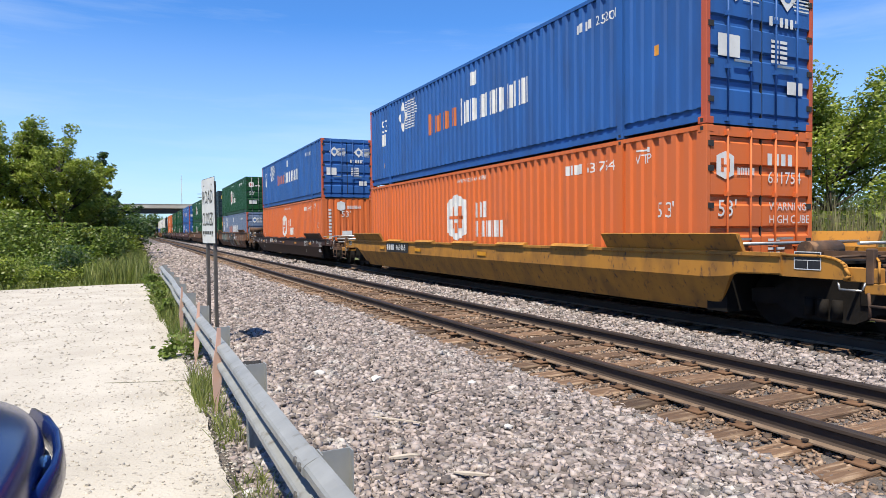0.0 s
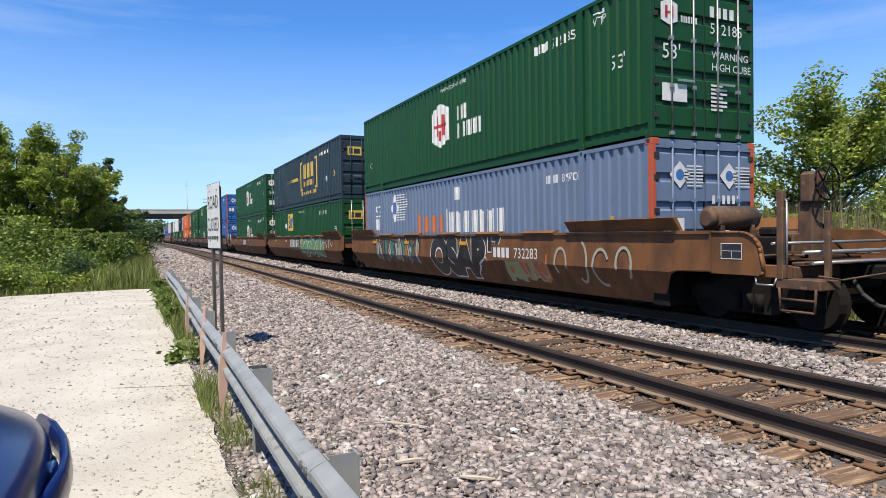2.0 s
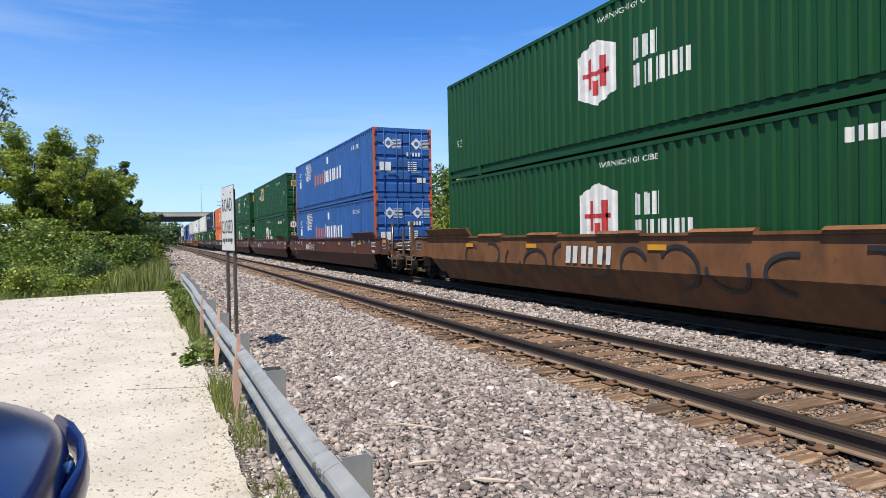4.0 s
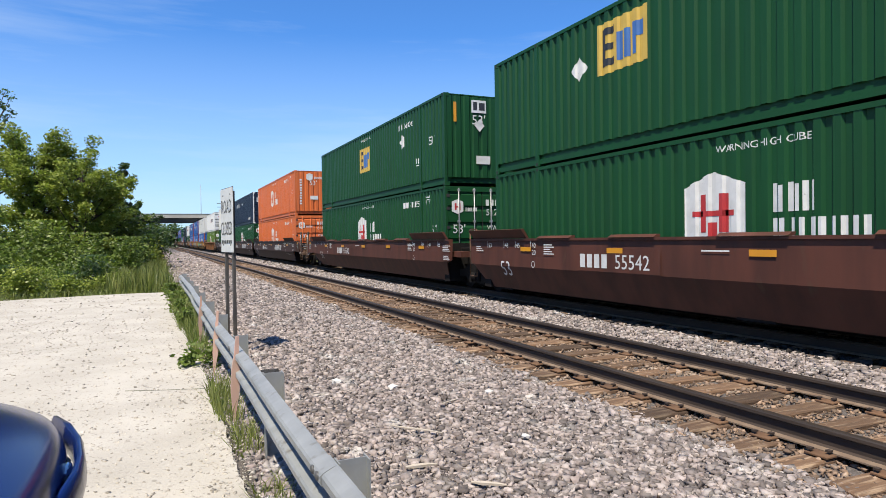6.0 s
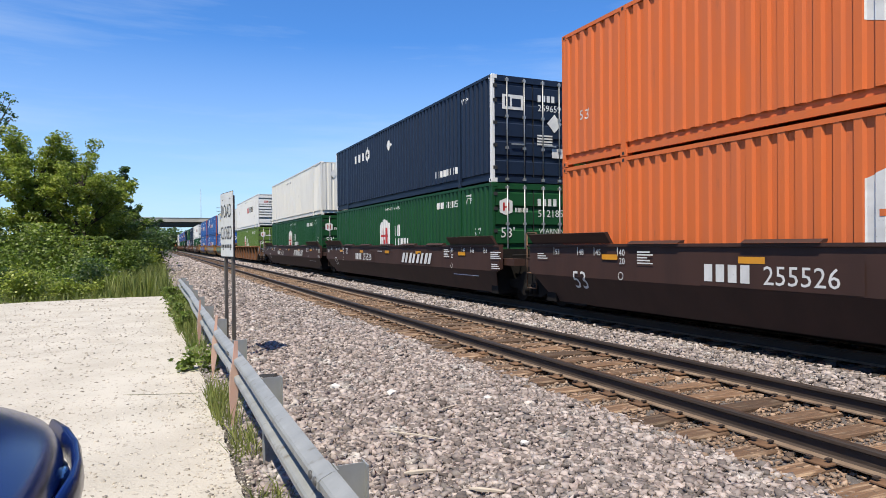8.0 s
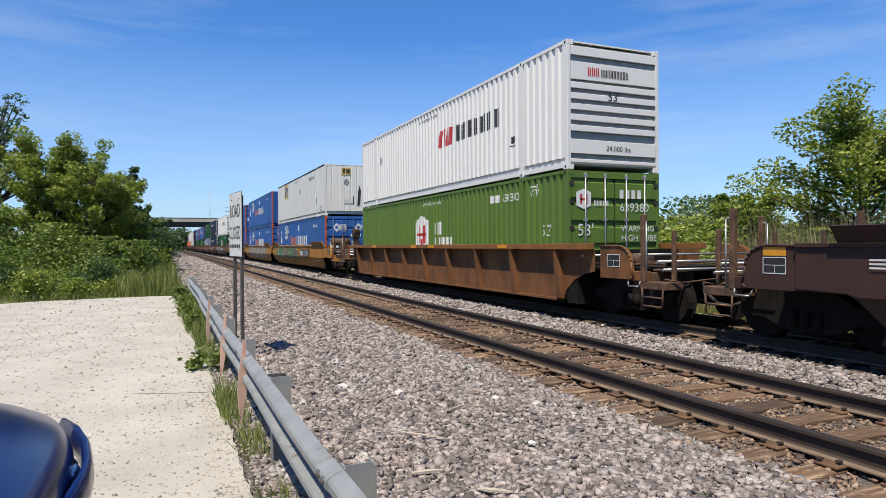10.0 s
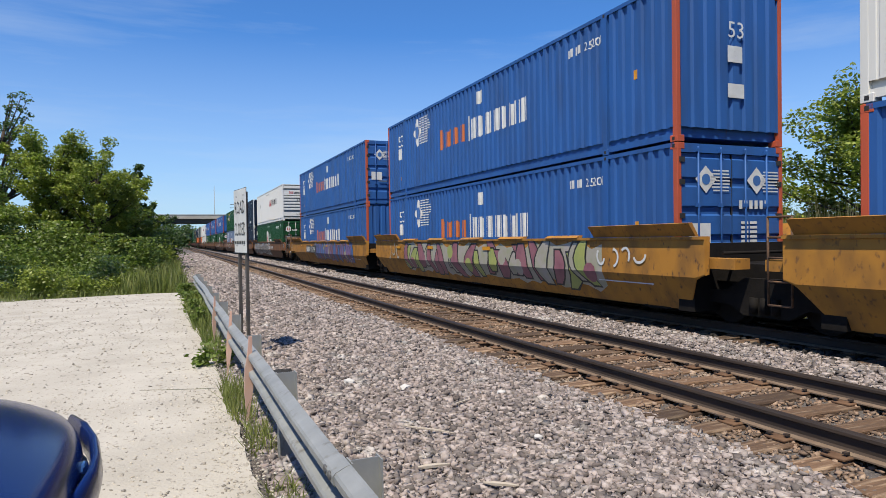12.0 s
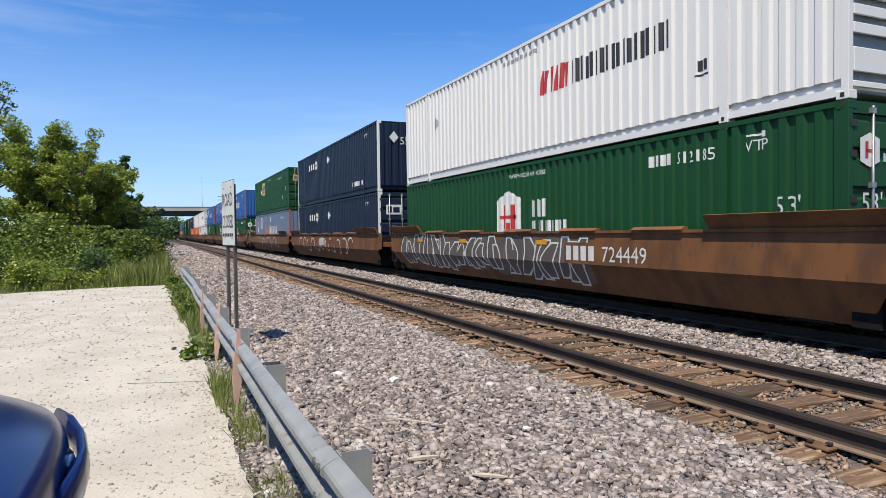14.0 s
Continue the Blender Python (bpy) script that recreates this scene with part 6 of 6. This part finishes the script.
    thicket("undergrowth", "green scrub beyond the tracks", [(20 + 2.0 * math.sin(i * 1.9), 4 + 2.3 * i, 1.8, 2.5 + 0.9 * math.sin(i * 1.1)) for i in range(20)], bright, 37, 420, 0.11)
    thicket("undergrowth", "pale green scrub far beyond the tracks", [(30 + 4.0 * math.sin(i * 1.3), 10 + 4.0 * i, 2.6, 3.4 + 1.0 * math.sin(i * 1.7)) for i in range(16)], far, 38, 260, 0.17)
    thicket("undergrowth", "distant scrub beyond the tracks", [(46 + 5.0 * math.sin(i * 1.3), 22 + 5.0 * i, 3.2, 4.6 + 1.2 * math.sin(i * 1.7)) for i in range(20)], far, 43, 160, 0.22)
    blades("reeds", "dry straw-coloured reeds and green reed leaves", ((14.8, 17.5, 2, 14.0, 5200, 1.6, 3.4, 0.035, 0.07), (15.5, 18, 14.0, 40, 4200, 1.0, 2.4, 0.04, 0.1)), reed, 39, "reeds")
    blades("verge_grass", "green grass verge beyond the train", ((11.9, 15.5, 0, 30, 9000, 0.15, 0.5, 0.02, 0.3),), grass, 40)
    # distant woods
    random.seed(8)
    thicket("far_woods", "distant hazy green woods on the horizon", [(-80 + 5.5 * i + random.uniform(-3, 3), 330 + random.uniform(-60, 60), 5.0, random.uniform(6, 10)) for i in range(30)]
            + [(-7 - 3 * i, 225 + 6 * i, 3.2, 8.5 + random.uniform(-1, 1)) for i in range(6)], far, 41, 22, 0.8)
    thicket("far_woods", "distant green woods beyond the tracks", [(30 + random.uniform(-3, 6), 70 + 9 * i, 4.5, random.uniform(6, 9)) for i in range(26)], far, 42, 40, 0.5)


# ---- far structures ----
def build_bridge():
    bridge = thing("road_bridge", "concrete road bridge on dark girders across the tracks", "bridge")
    part("deck", boxed((-320, 320, 199, 211, 8.55, 8.95)), CONCRETE, bridge)
    for y in (199.0, 210.6):
        part("parapet", boxed((-320, 320, y - 0.2, y + 0.2, 8.95, 9.62), (-320, 320, y - 0.28, y + 0.28, 9.62, 9.75), (-320, 320, y - 0.3, y + 0.3, 8.50, 8.95)), CONCRETE, bridge)
    for y in (199.6, 202.5, 205.5, 208.5, 210.2):
        part("girder", boxed((-60, 60, y - 0.06, y + 0.06, 7.36, 8.55), (-60, 60, y - 0.25, y + 0.25, 7.30, 7.36), (-60, 60, y - 0.25, y + 0.25, 8.50, 8.55)), GIRDER, bridge)
    for x in (-17, 24):
        part("pier_cap", boxed((x - 0.7, x + 0.7, 198.6, 211.4, 6.4, 7.30), bevel=0.08), CONCRETE, bridge)
        for y in (200.5, 205, 209.5):
            part("pier_column", tube(bmesh.new(), (x, y, -1.2), (x, y, 6.4), 0.5, 14), CONCRETE, bridge)
    for s in (-1, 1):
        bm = bmesh.new()
        loft(bm, [[(s * 42, 190, -1.0), (s * 42, 220, -1.0), (s * 42, 212, -0.8), (s * 42, 198, -0.8)], [(s * 60, 180, -1), (s * 60, 230, -1), (s * 60, 212, 8.5), (s * 60, 198, 8.5)], [(s * 320, 180, -1), (s * 320, 230, -1), (s * 320, 212, 8.5), (s * 320, 198, 8.5)]])
        bmesh.ops.recalc_face_normals(bm, faces=bm.faces[:])
        tagged(part("embankment", bm, EARTH), "grassy bridge embankment", "embankment", kind="structure")


def build_pickup():
    van = thing("pickup_truck", "dark pickup truck driving across the road bridge", "truck")
    dark = material("dark_truck_paint", (0.0234, 0.0234, 0.0273), (0.0312, 0.0312, 0.0351), rough=0.3)
    part("body", boxed((-2.7, 2.7, -0.95, 0.95, 0.45, 1.10), bevel=0.08), dark, van)
    bm = bmesh.new()
    loft(bm, [[(x * k, y * (0.9 if z > 1.5 else 1), z) for x, y in ((-0.9, -0.9), (1.2, -0.9), (1.2, 0.9), (-0.9, 0.9))] for z, k in ((1.1, 1.0), (1.8, 0.7))])
    bmesh.ops.recalc_face_normals(bm, faces=bm.faces[:])
    part("cab", bm, dark, van)
    for x in (-1.7, 1.7):
        for y in (-0.85, 0.85):
            part("wheel", tube(bmesh.new(), (x, y - 0.1, 0.38), (x, y + 0.1, 0.38), 0.38, 14), GASKET, van)
    return van


def build_far_things():
    mast = thing("radio_mast", "thin grey steel mast far beyond the tracks", "mast", m=pose(16, 262, 0))
    part("pole", tube(bmesh.new(), (0, 0, -0.5), (0, 0, 22.8), 0.16, 8, 0.07), GALV, mast)
    part("antenna", tubes([(-0.5, 0, 21.5), (0.5, 0, 21.5)], [(0, 0, 22.5), (0, 0, 23.6)], r=0.05), GALV, mast)
    pole = thing("utility_pole", "wooden utility pole with crossarms beyond the tracks", "pole", m=pose(17.5, 196, 0))
    part("pole", tube(bmesh.new(), (0, 0, -1), (0, 0, 13.0), 0.17, 8, 0.11), BARK, pole)
    for z in (12.5, 11.5):
        part("crossarm", boxed((-1.3, 1.3, -0.06, 0.06, z, z + 0.13)), BARK, pole)
    shed = thing("shed", "small white building half hidden by scrub", "building", m=pose(42, 39.5, ground_z(42, 39.5)))
    part("wall", boxed((-2.5, 2.5, -3, 3, -0.3, 3.6)), WHITE, shed)
    bm = bmesh.new()
    loft(bm, [[(-2.9, y, 3.5), (0, y, 4.7), (2.9, y, 3.5), (2.9, y, 3.6), (0, y, 4.85), (-2.9, y, 3.6)] for y in (-3.3, 3.3)])
    bmesh.ops.recalc_face_normals(bm, faces=bm.faces[:])
    part("roof", bm, GALV, shed)


def build_litter():
    """Pale sticks and single stones lying on the ballast."""
    wood = material("bleached_wood", (0.4056, 0.3588, 0.2964), (0.312, 0.2652, 0.2106), rough=0.85, scale=9, stretch=(1, 6, 6))
    pale = material("pale_stone", (0.4836, 0.468, 0.4446), (0.39, 0.3744, 0.3588), rough=0.85, scale=12)
    for x, y, long, turn, r in ((2.05, 5.22, 0.50, -50, 0.012), (1.74, 4.33, 0.24, -12, 0.024), (2.03, 3.83, 0.24, -42, 0.020), (2.75, 6.0, 0.3, 20, 0.010), (1.35, 3.3, 0.22, 60, 0.009)):
        bm = bmesh.new()
        loft(bm, [[(d, r * k * math.cos(a * 1.2566) + 0.02 * math.sin(d * 9), r * 0.7 * k * math.sin(a * 1.2566)) for a in range(5)] for d, k in ((-long / 2, 0.4), (-long / 4, 1.0), (long / 5, 0.9), (long / 2, 0.3))])
        bmesh.ops.recalc_face_normals(bm, faces=bm.faces[:])
        ob = part("stick", bm, wood)
        ob.matrix_basis = pose(x, y, ground_z(x, y) + 0.055, 0, 2, turn)
        tagged(ob, "bleached wooden stick lying on the ballast", "stick", "sticks on the ballast")
    random.seed(5)
    for x, y, r in ((1.94, 7.47, 0.075), (2.84, 4.69, 0.045), (2.44, 6.94, 0.06), (0.62, 4.22, 0.05), (3.3, 6.2, 0.05)):
        bm = bmesh.new()
        bmesh.ops.create_icosphere(bm, subdivisions=1, radius=r)
        for v in bm.verts:
            v.co = Vector((v.co.x * 1.2, v.co.y, v.co.z * 0.6)) * random.uniform(0.75, 1.2)
        ob = part("pale_rock", bm, pale)
        ob.matrix_basis = pose(x, y, ground_z(x, y) + 0.035, 0, 0, random.uniform(0, 180))
        tagged(ob, "single pale limestone rock lying on the ballast", "rock", "rocks on the ballast")


def build_lump():
    random.seed(21)
    bm = bmesh.new()
    bmesh.ops.create_icosphere(bm, subdivisions=2, radius=0.2)
    for v in bm.verts:
        v.co = Vector((v.co.x * 0.8, v.co.y * 1.5, v.co.z * 0.45)) * (1 + 0.5 * noise.noise(v.co * 9))
    ob = part("debris_lump", bm, material("tar_black", (0.0094, 0.0086, 0.0086), (0.0172, 0.0156, 0.014), rough=0.9, scale=9, bump=0.6))
    ob.matrix_basis = pose(1.22, 7.95, ground_z(1.22, 7.95) + 0.05)
    tagged(ob, "black lump of debris lying on the ballast", "debris")


build_lump()
build_guardrail()
stake(0.63, 6.20, 0.78, 0.085, 3, 8, "wooden survey stake with faded orange paint, leaning on the guardrail")
stake(0.63, 8.45, 0.80, 0.07, 4, -10, "wooden survey stake with orange paint beside the guardrail")
stake(0.63, 11.2, 0.78, 0.06, 2, 15, "pale wooden survey stake beside the guardrail")
build_sign()
build_car()
build_plants()
build_bridge()
PICKUP = build_pickup()
build_far_things()
build_litter()
thicket("dry_weeds", "small dark dried weeds growing in the lot", [(-0.63, 7.88, 0.13, 0.07), (-0.50, 7.95, 0.10, 0.05), (-0.81, 12.36, 0.2, 0.06), (-3.17, 17.4, 0.3, 0.08), (-2.2, 9.6, 0.1, 0.05)], LEAF[2], 50, 9000, 0.022, category="weeds")
random.seed(31)
for points in ([(-0.35, 8.0), (0.0, 7.86), (0.3, 7.76), (0.5, 7.7)], [(-3.4, 11.2), (-2.2, 11.5), (-1.2, 11.9), (-0.5, 12.3)], [(-2.6, 6.4), (-2.0, 7.1), (-1.7, 8.0)]):
    bm = bmesh.new()
    line = [bm.verts.new((x + k * 0.010 * random.uniform(0.4, 1), y + k * 0.012, LOT_Z + 0.004)) for k in (0, 1) for x, y in points]
    for i in range(len(points) - 1):
        bm.faces.new((line[i], line[i + 1], line[i + 1 + len(points)], line[i + len(points)]))
    tagged(part("lot_crack", bm, EARTH), "thin dark crack in the lot", "crack", kind="structure")
# small stones strewn over the lot and its rim
LOT_STONE = material("lot_stone", (0.3666, 0.3354, 0.2886), (0.2808, 0.2574, 0.2184), rough=0.9, scale=20, island=0.4)
bed_on_ground, bed_z = bed_z, lambda x, y: LOT_Z - 0.004
stones("lot_gravel", "small pale stones strewn over the lot", ((-3, 0.5, 2.5, 8, 8000, 0.003, 0.016), (-5, 0.45, 8, 16, 4500, 0.006, 0.021), (-8, 0.4, 16, 23, 1500, 0.010, 0.030), (0.30, 0.66, 2.0, 12, 3200, 0.004, 0.015)), LOT_STONE, 6, 0.4)
bed_z = bed_on_ground


# ---- what moves ----
def motions():
    """The train runs towards the camera at about 23 m/s; a pickup crosses the bridge."""
    for ob, place, z in TRAIN:
        walk(ob, [(t, pose(FAR_TRACK, place - 23.010 * t - 0.0093 * ((t - 7) ** 2 - 49) - 0.4557, z)) for t in (0.0, 2.0, 4.0, 6.0, 8.0, 10.0, 12.0, 14.0)])
    walk(PICKUP, [(t, pose(0.9 + 17.8 * (t - 3.0), 203.0, 8.95)) for t in (0.0, 7.0, 14.0)])


motions()
